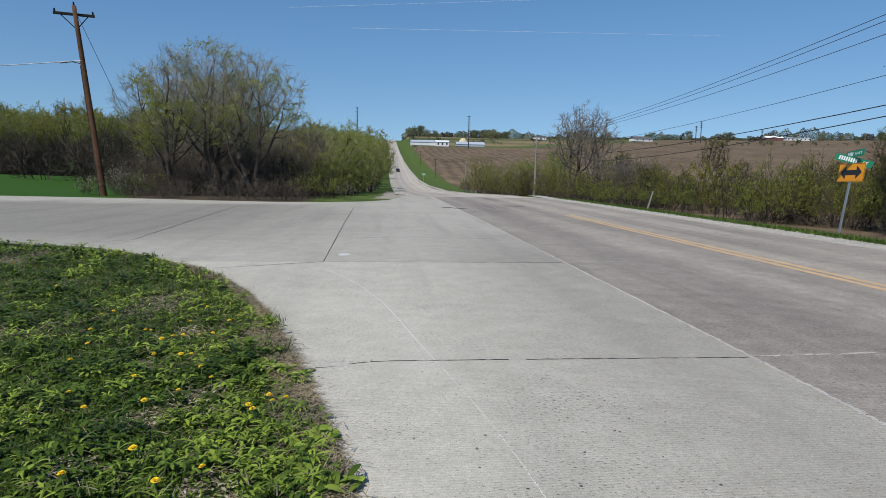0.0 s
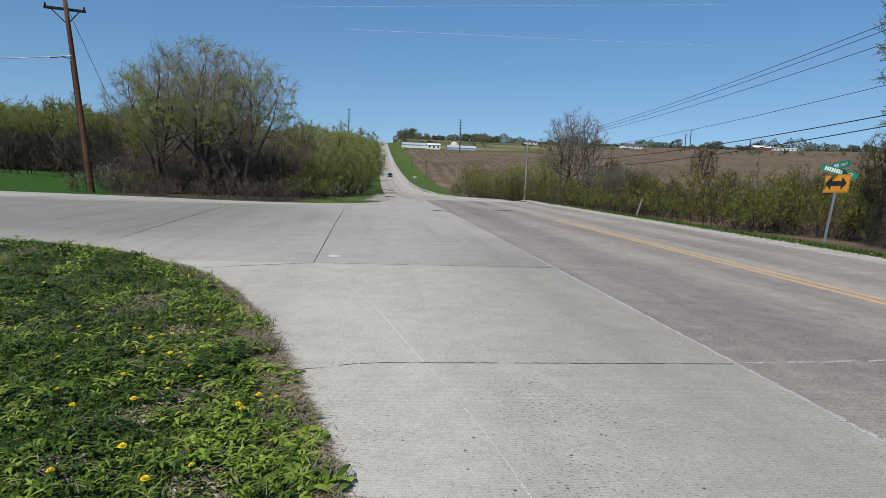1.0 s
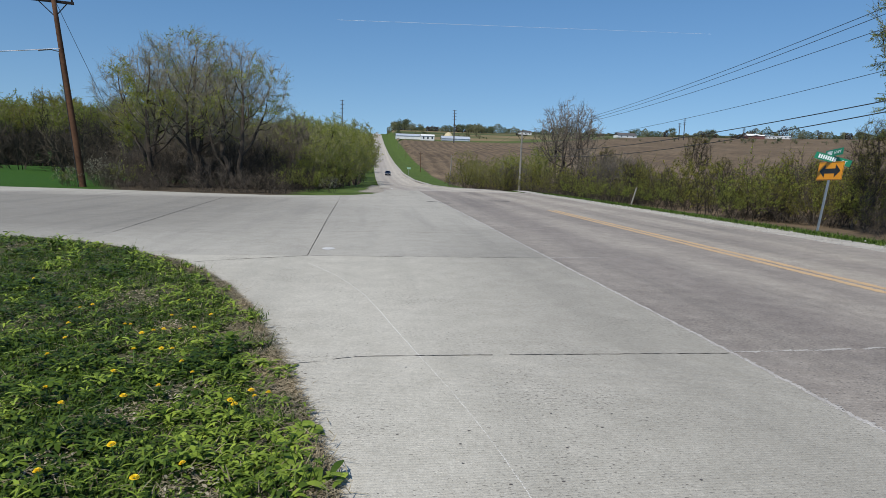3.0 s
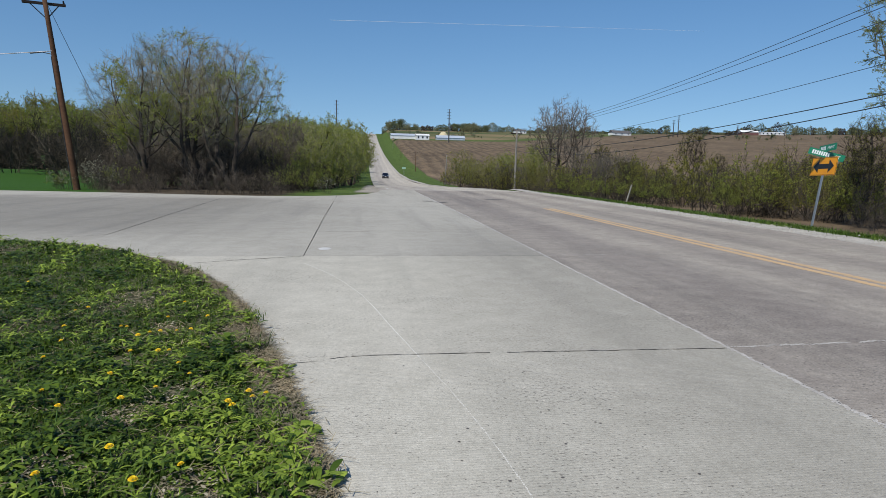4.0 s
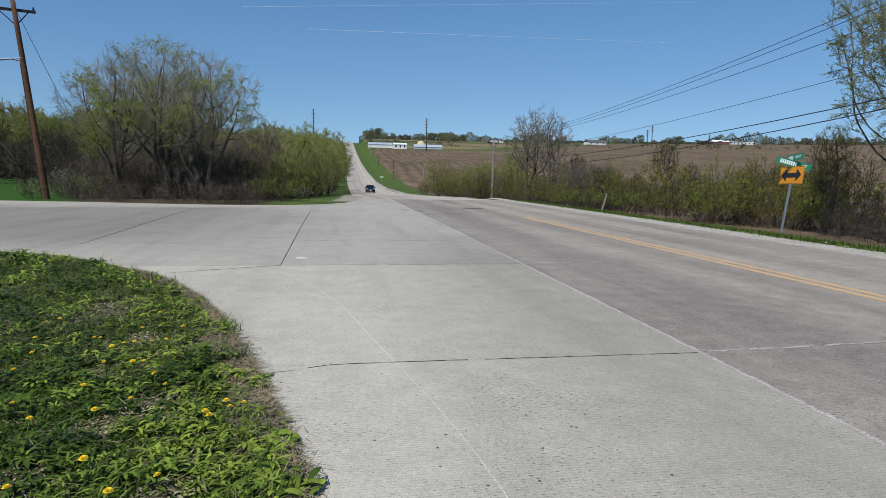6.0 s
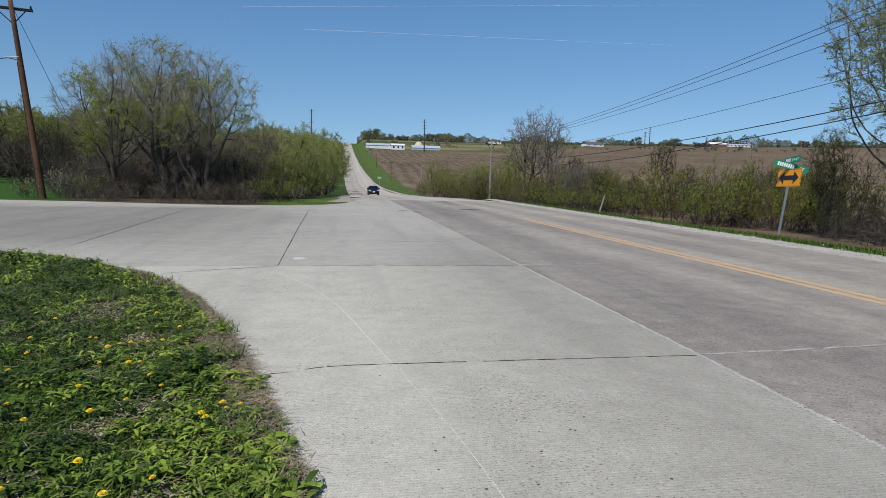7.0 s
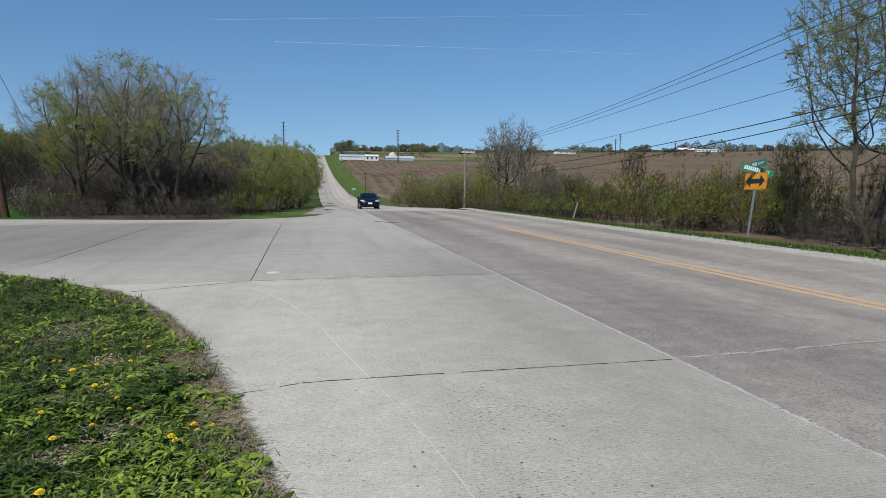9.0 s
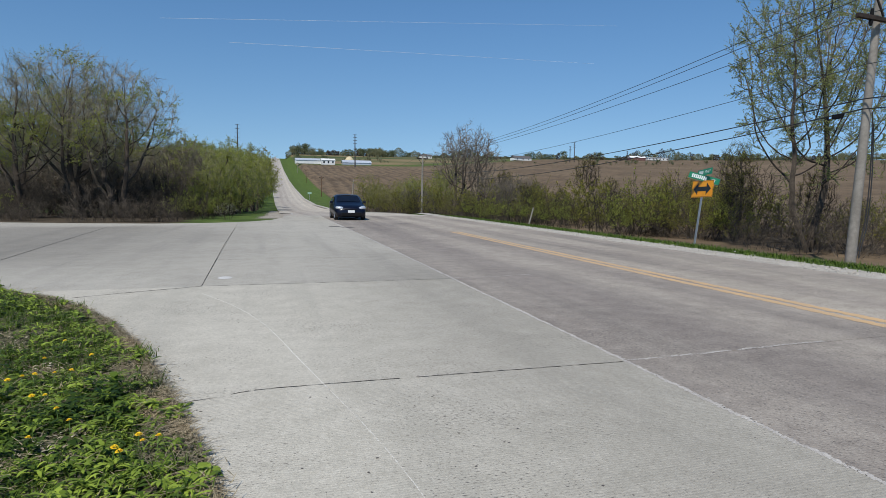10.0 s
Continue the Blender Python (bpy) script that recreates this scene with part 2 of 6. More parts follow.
M = {
    "ground": ground_mat(),
    "slab": concrete_mat("pale_concrete", (0.413, 0.388, 0.324), (0.570, 0.538, 0.460), (0.35, 0.332, 0.28), cross=0.16),
    "slab_worn": concrete_mat("traffic_worn_concrete", (0.346, 0.325, 0.276), (0.465, 0.440, 0.381), (0.283, 0.267, 0.234), cross=0.37),
    "lane": concrete_mat("worn_road", (0.172, 0.150, 0.132), (0.318, 0.287, 0.25), (0.13, 0.116, 0.106), True, 0.02, "Y", 0.10),
    "far_road": concrete_mat("old_road", (0.30, 0.272, 0.238), (0.42, 0.385, 0.337), (0.22, 0.198, 0.175), False, 0.03, "Y", 0.06),
    "joint": surf("joint_filler", (0.012, 0.011, 0.01), (0.05, 0.045, 0.04), 30, 0.9),
    "chipped": surf("chipped_joint", (0.27, 0.25, 0.23), (0.50, 0.48, 0.445), 40, 0.9),
    "scratch": surf("pale_scratch", (0.50, 0.48, 0.43), (0.68, 0.66, 0.60), 30, 0.85),
    "yellow": surf("worn_yellow_paint", (0.42, 0.31, 0.20), (0.62, 0.40, 0.19), 22, 0.8),
    "white_line": surf("worn_white_paint", (0.35, 0.34, 0.32), (0.68, 0.67, 0.64), 14, 0.75),
    "tar": surf("tar_patch", (0.035, 0.03, 0.028), (0.10, 0.09, 0.085), 12, 0.8),
    "gravel": surf("gravel", (0.17, 0.152, 0.125), (0.47, 0.43, 0.365), 30, 0.95, 0, 1.0, 0.02),
    "pale_gravel": surf("pale_limestone_gravel", (0.27, 0.25, 0.215), (0.53, 0.495, 0.435), 12, 0.95, 0, 1.0, 0.02),
    "bark": surf("grey_bark", (0.022, 0.018, 0.014), (0.085, 0.07, 0.056), 9, 0.95, 0, 0.8, 0.02),
    "twig": surf("twigs", (0.026, 0.023, 0.017), (0.085, 0.076, 0.056), 3, 0.9, 0, 0, island=0.6),
    "twig_pale": surf("pale_twigs", (0.15, 0.146, 0.108), (0.35, 0.336, 0.25), 3, 0.9, 0, 0, island=0.5),
    "twig_mid": surf("grey_brown_twigs", (0.10, 0.09, 0.07), (0.25, 0.226, 0.178), 3, 0.9, 0, 0, island=0.5),
    "twig_red": surf("reddish_twigs", (0.055, 0.048, 0.037), (0.16, 0.14, 0.108), 3, 0.9, 0, 0, island=0.6),
    "leaf_new": leaf_mat("new_leaves", (0.20, 0.24, 0.04), (0.44, 0.48, 0.11), 0.5),
    "leaf_olive": leaf_mat("olive_buds", (0.17, 0.172, 0.03), (0.37, 0.355, 0.075), 0.45),
    "leaf_wood": leaf_mat("wood_leaves", (0.16, 0.195, 0.04), (0.37, 0.42, 0.09), 0.55),
    "leaf_pale": leaf_mat("pale_new_leaves", (0.20, 0.235, 0.075), (0.40, 0.44, 0.18), 0.45),
    # hilltop leaves: pale and greyed, the distance haze is put into their colour
    "leaf_far": leaf_mat("hazed_far_leaves", (0.22, 0.225, 0.14), (0.38, 0.38, 0.25), 0.65, 0.8),
    "leaf_far_dark": leaf_mat("hazed_far_evergreen", (0.12, 0.145, 0.085), (0.24, 0.265, 0.16), 0.65, 0.8),
    "blossom": leaf_mat("white_blossom", (0.45, 0.43, 0.34), (0.75, 0.72, 0.6)),
    # deep green, darkened further to stand in for shadow in the upright growth
    "weed": leaf_mat("shaded_weed_leaves", (0.013, 0.034, 0.005), (0.108, 0.172, 0.022), 0.2, 0.5),
    "weed_light": leaf_mat("young_weed_leaves", (0.055, 0.10, 0.012), (0.32, 0.425, 0.065), 0.2, 0.48),
    "blade": leaf_mat("grass_blades", (0.03, 0.07, 0.008), (0.14, 0.21, 0.034), 0.35, 0.5),
    "straw": leaf_mat("dead_straw", (0.15, 0.12, 0.082), (0.42, 0.36, 0.26), 0.1, 0.8),
    "dry_leaf": leaf_mat("dry_leaf", (0.24, 0.205, 0.15), (0.50, 0.45, 0.36), 0.1, 0.8),
    "petal": surf("dandelion_yellow", (0.78, 0.50, 0.006), (0.92, 0.70, 0.012), 60, 0.6),
    "stem": surf("green_stem", (0.10, 0.2, 0.05), (0.2, 0.3, 0.08), 30, 0.6, relief=0),
    "pole_brown": surf("brown_pole_wood", (0.045, 0.024, 0.015), (0.16, 0.085, 0.048), 7, 0.9, 0, 0.8, 0.01),
    "pole_grey": surf("grey_pole_wood", (0.17, 0.152, 0.13), (0.35, 0.325, 0.285), 7, 0.9, 0, 0.8, 0.01),
    "arm": surf("dark_crossarm_wood", (0.02, 0.016, 0.014), (0.065, 0.05, 0.042), 9, 0.9),
    "cable": surf("black_cable", (0.015, 0.015, 0.016), (0.04, 0.04, 0.042), 20, 0.6, relief=0),
    "alu_cable": surf("bare_cable", (0.35, 0.35, 0.36), (0.6, 0.6, 0.62), 20, 0.4, 0.8, relief=0),
    "porcelain": surf("insulator", (0.35, 0.36, 0.38), (0.6, 0.62, 0.64), 20, 0.25, relief=0),
    "steel": surf("galvanised_steel", (0.32, 0.33, 0.34), (0.52, 0.53, 0.54), 15, 0.45, 0.7),
    "dark_steel": surf("dark_steel", (0.05, 0.045, 0.045), (0.10, 0.09, 0.09), 5, 0.6, 0.3),
    "sign_yellow": surf("yellow_sign_sheet", (0.82, 0.29, 0.006), (0.90, 0.36, 0.01), 4, 0.4, relief=0),
    "sign_black": surf("black_sign_ink", (0.012, 0.012, 0.012), (0.025, 0.025, 0.025), 6, 0.45, relief=0),
    "sign_green": surf("green_sign_sheet", (0.005, 0.17, 0.085), (0.01, 0.22, 0.11), 4, 0.4, relief=0),
    "sign_plate": surf("faded_green_sheet", (0.25, 0.42, 0.30), (0.36, 0.52, 0.40), 4, 0.5, relief=0),
    "sign_white": surf("white_sign_ink", (0.72, 0.74, 0.73), (0.82, 0.83, 0.82), 6, 0.45, relief=0),
    "roof_pale": surf("pale_metal_roof", (0.42, 0.46, 0.52), (0.62, 0.66, 0.70), 1.2, 0.4, 0.2),
    "wall_white": surf("white_siding", (0.66, 0.66, 0.64), (0.82, 0.82, 0.80), 1.5, 0.6),
    "dome": surf("cream_cover", (0.52, 0.43, 0.25), (0.66, 0.56, 0.36), 1.2, 0.7),
    "roof_dark": surf("dark_shingle", (0.07, 0.065, 0.065), (0.14, 0.13, 0.125), 2, 0.85),
    "red_wall": surf("red_siding", (0.12, 0.05, 0.045), (0.2, 0.09, 0.08), 2, 0.7),
    "glass_dark": surf("dark_glass", (0.004, 0.005, 0.009), (0.008, 0.010, 0.016), 2, 0.05, relief=0),
    "paint_blue": surf("dark_blue_car_paint", (0.002, 0.0032, 0.011), (0.0035, 0.0055, 0.018), 3, 0.32, 0.0, relief=0),
    "trim_black": surf("black_plastic", (0.006, 0.006, 0.007), (0.014, 0.014, 0.015), 10, 0.9),
    "lamp_glass": surf("headlamp_lens", (0.62, 0.64, 0.66), (0.8, 0.82, 0.84), 10, 0.12, 0.5, relief=0),
    "tyre": surf("tyre_rubber", (0.014, 0.014, 0.014), (0.03, 0.03, 0.03), 20, 0.85),
    "rim": surf("alloy_rim", (0.35, 0.36, 0.37), (0.5, 0.51, 0.52), 10, 0.3, 0.9, relief=0),
    "contrail": surf("contrail_ice", (0.9, 0.9, 0.9), (0.95, 0.95, 0.95), 0.01, 1.0, relief=0),
}
B_ = M["paint_blue"].node_tree.nodes["Principled BSDF"]
B_.inputs["Specular IOR Level"].default_value = 0.3
B_.inputs["Coat Weight"].default_value, B_.inputs["Coat Roughness"].default_value = 0.15, 0.05

# ---------------------------------------------------------------- mesh helpers


def mesh_of(name, verts, faces, mats, smooth=False, index=None):
    me = bpy.data.meshes.new(name)
    me.from_pydata(verts, [], faces)
    for k in (mats if isinstance(mats, (list, tuple)) else [mats]):
        me.materials.append(M[k])
    if index is not None:
        me.polygons.foreach_set("material_index", index)
    if smooth:
        me.polygons.foreach_set("use_smooth", [True] * len(faces))
    me.update()
    return me


def part(name, bm, material, parent=None, label="", smooth=False):
    """Links a bmesh as one mesh object under a thing or a part."""
    me = bpy.data.meshes.new(name)
    bm.to_mesh(me)
    bm.free()
    me.materials.append(M[material])
    if smooth:
        me.polygons.foreach_set("use_smooth", [True] * len(me.polygons))
    ob = new(name, me)
    ob.parent = parent
    return tagged(ob, label)


def link(name, me, parent=None, label=""):
    ob = new(name, me)
    ob.parent = parent
    return tagged(ob, label)


def box(bm, x0, x1, y0, y1, z0, z1, bevel=0.0, m=None):
    r = bmesh.ops.create_cube(bm, size=1.0)
    mat = Matrix.Translation(((x0 + x1) / 2, (y0 + y1) / 2, (z0 + z1) / 2)) @ Matrix.Diagonal((x1 - x0, y1 - y0, z1 - z0, 1))
    bmesh.ops.transform(bm, matrix=(m @ mat) if m else mat, verts=r["verts"])
    if bevel:
        edges = list({e for v in r["verts"] for e in v.link_edges})
        bmesh.ops.bevel(bm, geom=edges, offset=bevel, segments=2, affect="EDGES", profile=0.6)
    return bm


def rod(bm, a, b, r0, r1=None, sides=10):
    a, b = Vector(a), Vector(b)
    r = bmesh.ops.create_cone(bm, cap_ends=True, segments=sides, radius1=r0, radius2=r0 if r1 is None else r1, depth=(b - a).length)
    bmesh.ops.transform(bm, matrix=Matrix.Translation((a + b) / 2) @ (b - a).to_track_quat("Z", "Y").to_matrix().to_4x4(), verts=r["verts"])
    return bm


def BM():
    return bmesh.new()


def thing(name, x, y, z, label, category, group="", rz=0.0, kind=""):
    ob = new(name)
    ob.matrix_world = pose(x, y, z, 0, 0, rz)
    ob.empty_display_size = 0.2
    return tagged(ob, label, category, group, kind)


# ---------------------------------------------------------------- lie of the land
PY = [-4000, 0, 38, 48, 58, 78, 100, 119, 141, 170, 194, 220, 255, 300, 360, 485, 580, 668, 720, 800, 1000, 4500]
PZ = [0, 0, 0, -0.2, -0.46, -0.95, -1.35, -1.5, -1.45, -1.05, -0.5, 0.8, 2.6, 5.0, 9.2, 19.4, 28.9, 38.3, 42.0, 43.0, 38.0, 20.0]


def rise(s):
    return float(np.interp(s, PY, PZ))


def far_top(y):
    """Height of the far road's crown, flush with the slabs where it begins."""
    return rise(y) - 0.002 + 0.055 * step(38.5, 60, y)


def step(a, b, v):
    u = min(1.0, max(0.0, (v - a) / (b - a)))
    return u * u * (3 - 2 * u)


def land(x, y):
    """Height of the ground."""
    yy = max(y, 0.0)
    if x > 15:
        s = math.hypot(0.75 * (x - 15), yy)
    elif x < -10:
        s = math.hypot(0.5 * (x + 10), yy)
    else:
        s = yy
    lowland = 1 - 0.8 * step(20, 90, -x) if s > 170 else 1.0
    z = lowland * rise(s) if y > 0 else rise(min(s, 250)) * step(-250, 0, y)
    z -= 0.30 * step(11.8, 15.0, x) + 0.35 * step(15.0, 19.0, x)
    z += 1.6 * step(16, 45, -x) * step(36, 80, y)
    z += 6.5 * step(12.5, 24, x) * step(120, 470, s)
    if x > 25:
        z += 1.2 * noise.noise(Vector((x * 0.008, y * 0.008, 3)))
    return z


def build_ground():
    xs = [-4000, -2000, -1000, -600, -400, -300, -220, -160, -120, -90, -70, -58, -48, -40, -34] + list(range(-30, -1, 2)) + [-1, 0, 4, 8, 12.2] \
        + [13, 14, 15, 16, 17, 18, 19, 20] + list(range(22, 41, 2)) + [46, 54, 64, 76, 90, 110, 135, 165, 200, 250, 320, 400, 500, 620, 800, 1000, 1400, 2000, 4000]
    ys = [-4000, -1500, -600, -250, -100, -50, -30, -20] + list(range(-14, 80, 2)) + list(range(80, 300, 8)) + list(range(300, 760, 20)) + [800, 900, 1000, 1300, 2000, 3000, 4500]
    v = [(x, y, land(x, y) - 0.03) for y in ys for x in xs]
    n = len(xs)
    f = [(j * n + i, j * n + i + 1, (j + 1) * n + i + 1, (j + 1) * n + i) for j in range(len(ys) - 1) for i in range(n - 1)]
    ob = link("ground", mesh_of("ground", v, f, "ground", True))
    tagged(ob, "grassy ground with ploughed brown field rising to hilltop", "ground", kind="structure")


build_ground()

# ---------------------------------------------------------------- paving
NEAR_EDGE = [(0.36, -30), (0.36, -2), (0.37, 0.6), (0.33, 1.6), (0.28, 2.44), (0.09, 3.22), (-0.18, 4.14), (-0.48, 5.05), (-0.81, 6.0), (-1.25, 6.98), (-1.8, 7.99),
             (-2.35, 8.75), (-2.94, 9.4), (-3.6, 10.1), (-4.3, 10.68), (-5.04, 11.1), (-6.0, 11.4), (-6.9, 11.62), (-10, 12.2), (-20, 13.2), (-80, 15)]
FAR_EDGE = [(-80, 27), (-40, 30.6), (-30, 31.4), (-18.9, 31.4), (-11.7, 30.3), (-7.5, 29.1), (-4.63, 28.6), (-2.2, 29.2), (-0.7, 30.4), (0.3, 32.3), (0.9, 35.0), (1.1, 38.5)]


def clipped(poly, planes):
    """The part of a polygon inside all half-planes (a, b, c): a x + b y < c."""
    for a, b, c in planes:
        out = []
        for p, q in zip(poly, poly[1:] + poly[:1]):
            dp, dq = a * p[0] + b * p[1] - c, a * q[0] + b * q[1] - c
            if dp <= 0:
                out.append(p)
            if dp * dq < 0:
                t = dp / (dp - dq)
                out.append((p[0] + t * (q[0] - p[0]), p[1] + t * (q[1] - p[1])))
        poly = out
        if len(poly) < 3:
            return []
    return poly


def left_of(p, q, gap=0.003):
    """The half-plane on the left of the line from p to q, kept half a joint away."""
    dx, dy = q[0] - p[0], q[1] - p[1]
    l = math.hypot(dx, dy)
    a, b = dy / l, -dx / l
    return (a, b, a * p[0] + b * p[1] - gap)


def right_of(p, q, gap=0.003):
    return left_of(q, p, gap)


def slab(name, poly, top, thick, material, parent, jitter=0.0):
    if len(poly) < 3:
        return None
    bm = BM()
    vs = [bm.verts.new((x, y, top)) for x, y in poly]
    f = bm.faces.new(vs)
    if f.normal.z == 0:
        f.normal_update()
    r = bmesh.ops.extrude_face_region(bm, geom=[f])
    for v in r["geom"]:
        if isinstance(v, bmesh.types.BMVert):
            v.co.z -= thick
    bmesh.ops.recalc_face_normals(bm, faces=bm.faces)
    return part(name, bm, material, parent)


def strip(name, pts, width, z, material, parent, label="", rough=0.0, seed=1):
    """A narrow flat band along a line, with a slightly uneven edge."""
    rng = random.Random(seed)
    fine = []
    for (x0, y0), (x1, y1) in zip(pts, pts[1:]):
        n = max(1, int(math.hypot(x1 - x0, y1 - y0) / 0.05)) if rough else 1
        fine += [(x0 + (x1 - x0) * k / n, y0 + (y1 - y0) * k / n) for k in range(n)]
    fine.append(pts[-1])
    bm = BM()
    row = []
    for k, (x, y) in enumerate(fine):
        p, q = fine[max(0, k - 1)], fine[min(len(fine) - 1, k + 1)]
        d = Vector((q[0] - p[0], q[1] - p[1], 0)).normalized()
        s = Vector((-d.y, d.x, 0)) * width / 2
        zz = z(x, y) if callable(z) else z
        a, b = (1 + rng.uniform(-rough, rough) for _ in "ab")
        row.append((bm.verts.new((x + s.x * a, y + s.y * a, zz)), bm.verts.new((x - s.x * b, y - s.y * b, zz))))
    for (a, b), (c, d) in zip(row, row[1:]):
        bm.faces.new((a, b, d, c))
    bmesh.ops.recalc_face_normals(bm, faces=bm.faces)
    for f in bm.faces:
        if f.normal.z < 0:
            f.normal_flip()
    return part(name, bm, material, parent, label)


def chips(name, pts, spread, count, size, z, material, parent, label, seed, gap=-0.35):
    """A ragged line of small broken chips along a path."""
    rng = random.Random(seed)
    lengths = [math.hypot(b[0] - a[0], b[1] - a[1]) for a, b in zip(pts, pts[1:])]
    v, f = [], []
    for _ in range(count):
        k = rng.choices(range(len(lengths)), lengths)[0]
        u = rng.random()
        x, y = (pts[k][i] + (pts[k + 1][i] - pts[k][i]) * u for i in (0, 1))
        if noise.noise(Vector((x * 3.0, y * 3.0, seed))) < gap:
            continue
        off = spread * (rng.gauss(0, 0.5) + 0.7 * noise.noise(Vector((x * 7.0, y * 7.0, seed + 0.5))))
        dx, dy = (pts[k + 1][i] - pts[k][i] for i in (0, 1))
        x, y = x - dy / lengths[k] * off, y + dx / lengths[k] * off
        r, n, a = size * (0.35 + 0.9 * rng.random() ** 2), len(v), rng.uniform(0, 6.28)
        for j in range(5):
            q = r * rng.uniform(0.6, 1.3)
            v.append((x + math.cos(a + j * 1.257) * q, y + math.sin(a + j * 1.257) * q, z))
        v.append((x, y, z + 0.3 * r))
        f += [(n + j, n + (j + 1) % 5, n + 5) for j in range(5)]
    return link(name, mesh_of(name, v, f, material), parent, label)


def build_paving():
    side = tagged(new("road_side"), "pale concrete side road and corner apron with dark joints", "road", kind="structure")
    main = tagged(new("road_main"), "worn grey-brown two-lane road with double yellow line", "road", kind="structure")
    # dark bed seen in the joints
    whole = NEAR_EDGE + FAR_EDGE + [(3.3, 38.5), (3.3, -30)]
    slab("joint_bed", [(x, y) for x, y in whole], -0.012, 0.03, "joint", side)
    C0, C1 = (-0.605, 9.354), (-1.04, 24.6)
    E0, E1 = (-4.68, 12.25), (-5.87, 26.2)
    edge = (1, 0, 3.3 - 0.006)
    ys = [-30, -10, -5.2, -0.7, 4.312, 9.354]
    for a, b in zip(ys, ys[1:]):
        slab("slab", clipped(whole, [edge, (0, -1, -a - 0.0015), (0, 1, b - 0.0015)]), 0, 0.05, "slab", side)
    bay = [9.354, 13.0, 17.6, 22.4, 27.4, 40]
    for a, b in zip(bay, bay[1:]):
        slab("slab", clipped(whole, [edge, right_of(C0, C1), (0, -1, -a - 0.002), (0, 1, b - 0.002)]), 0, 0.05, "slab_worn", side)
        slab("slab", clipped(whole, [left_of(C0, C1), right_of(E0, E1), (0, -1, -a - 0.002), (0, 1, b - 0.002)]), 0, 0.05, "slab_worn", side)
    cuts = [-5.0, -10.3, -15.5, -21, -26, -80]
    for a, b in zip(cuts, cuts[1:]):
        p = [left_of(E0, E1)] if a == -5.0 else [(1, 0.085, a + 1.04 - 0.005)]
        for y0, y1 in ((9, 18.5), (18.5, 40)):
            slab("slab", clipped(whole, p + [(-1, -0.085, -b - 1.04 - 0.005), (0, -1, -y0 - 0.003), (0, 1, y1 - 0.003)]), 0, 0.05, "slab_worn", side)
    # the main road's own slabs
    lane = [(3.3, -30), (10.6, -30), (10.6, 10), (10.75, 25), (10.8, 32), (10.85, 38.5), (3.3, 38.5)]
    slab("joint_bed", lane, -0.012, 0.03, "chipped", main)
    ys = [-30, -20, -10, -5, -0.6, 4.34, 9.45, 14.6, 19.8, 25.0, 30.2, 40]
    for a, b in zip(ys, ys[1:]):
        for x0, x1 in ((3.3, 7.03), (7.03, 12)):
            skew = 0.045
            slab("slab", clipped(lane, [(-1, 0, -x0 - (0.012 if x0 < 5 else 0.001)), (1, 0, x1 - 0.001), (skew, -1, -a - 0.006 + 3.3 * skew), (-skew, 1, b - 0.006 - 3.3 * skew)]), -0.002, 0.05, "lane", main)
    # chipped seam, crack and scratch
    strip("seam", [(3.29, -8), (3.29, 0)], 0.02, 0.003, "chipped", side, "pale chipped seam", 0.95, 3)
    strip("seam", [(3.30, 9.0), (3.32, 17), (3.28, 26), (3.2, 36)], 0.03, 0.004, "chipped", side, "pale chipped seam", 0.95, 3)
    tagged(chips("seam", [(3.295, 0.0), (3.295, 4), (3.30, 9.6), (3.31, 14)], 0.02, 9500, 0.011, 0.001, "chipped", side, "pale chipped seam", 3, -0.6), kind="stuff")
    tagged(chips("seam", [(3.31, 14), (3.32, 18), (3.28, 26), (3.2, 34)], 0.03, 3600, 0.02, 0.001, "chipped", side, "pale chipped seam", 8, -0.5), kind="stuff")
    tagged(chips("crack", [(3.33, 4.34), (3.9, 4.37), (4.4, 4.385), (4.9, 4.43), (5.6, 4.47)], 0.02, 900, 0.010, 0.0, "chipped", main, "pale ragged crack", 4), kind="stuff")
    tagged(chips("crack", [(3.33, 9.45), (3.8, 9.47), (4.2, 9.5), (4.8, 9.6)], 0.02, 420, 0.011, 0.0, "chipped", main, "pale ragged crack", 5), kind="stuff")
    tagged(chips("scratch", [(-0.52, 8.67), (-0.28, 8.17), (-0.046, 7.648), (0.16, 7.06), (0.345, 6.426), (0.49, 5.76), (0.618, 5.08), (0.71, 4.66), (0.786, 4.275)], 0.0042, 3400, 0.0050, 0.001, "scratch", side, "thin pale curved scrape", 6, -2), kind="stuff")
    tagged(chips("scratch", [(0.786, 4.275), (0.934, 3.575), (1.0, 3.2), (1.039, 2.955), (1.087, 2.614), (1.11, 2.4), (1.14, 2.0)], 0.0035, 1300, 0.0036, 0.001, "scratch", side, "thin pale curved scrape", 7, -2), kind="stuff")
    bm = BM()
    bmesh.ops.create_circle(bm, cap_ends=True, segments=14, radius=0.11, matrix=Matrix.Translation((-0.34, 10.2, 0.004)) @ Matrix.Diagonal((1, 1.5, 1, 1)))
    part("paint_spot", bm, "white_line", side, "pale worn paint spot")
    # dark sealed joint on top of the apron
    for pts, k in (([(-0.22, 4.11), (-0.087, 4.175), (0.06, 4.21)], 7), ([(0.14, 4.25), (0.2, 4.278), (0.27, 4.292)], 51), ([(0.29, 4.302), (0.5, 4.315), (0.73, 4.32), (1.34, 4.318)], 8), ([(1.47, 4.317), (2.2, 4.313), (3.26, 4.306)], 9)):
        strip("sealant", pts, 0.0095, 0.003, "joint", side, "", 0.95, k)
    strip("sealant", [C0, ((C0[0] + C1[0]) / 2 - 0.03, 17), C1], 0.010, 0.003, "joint", side, "", 0.95, 12)
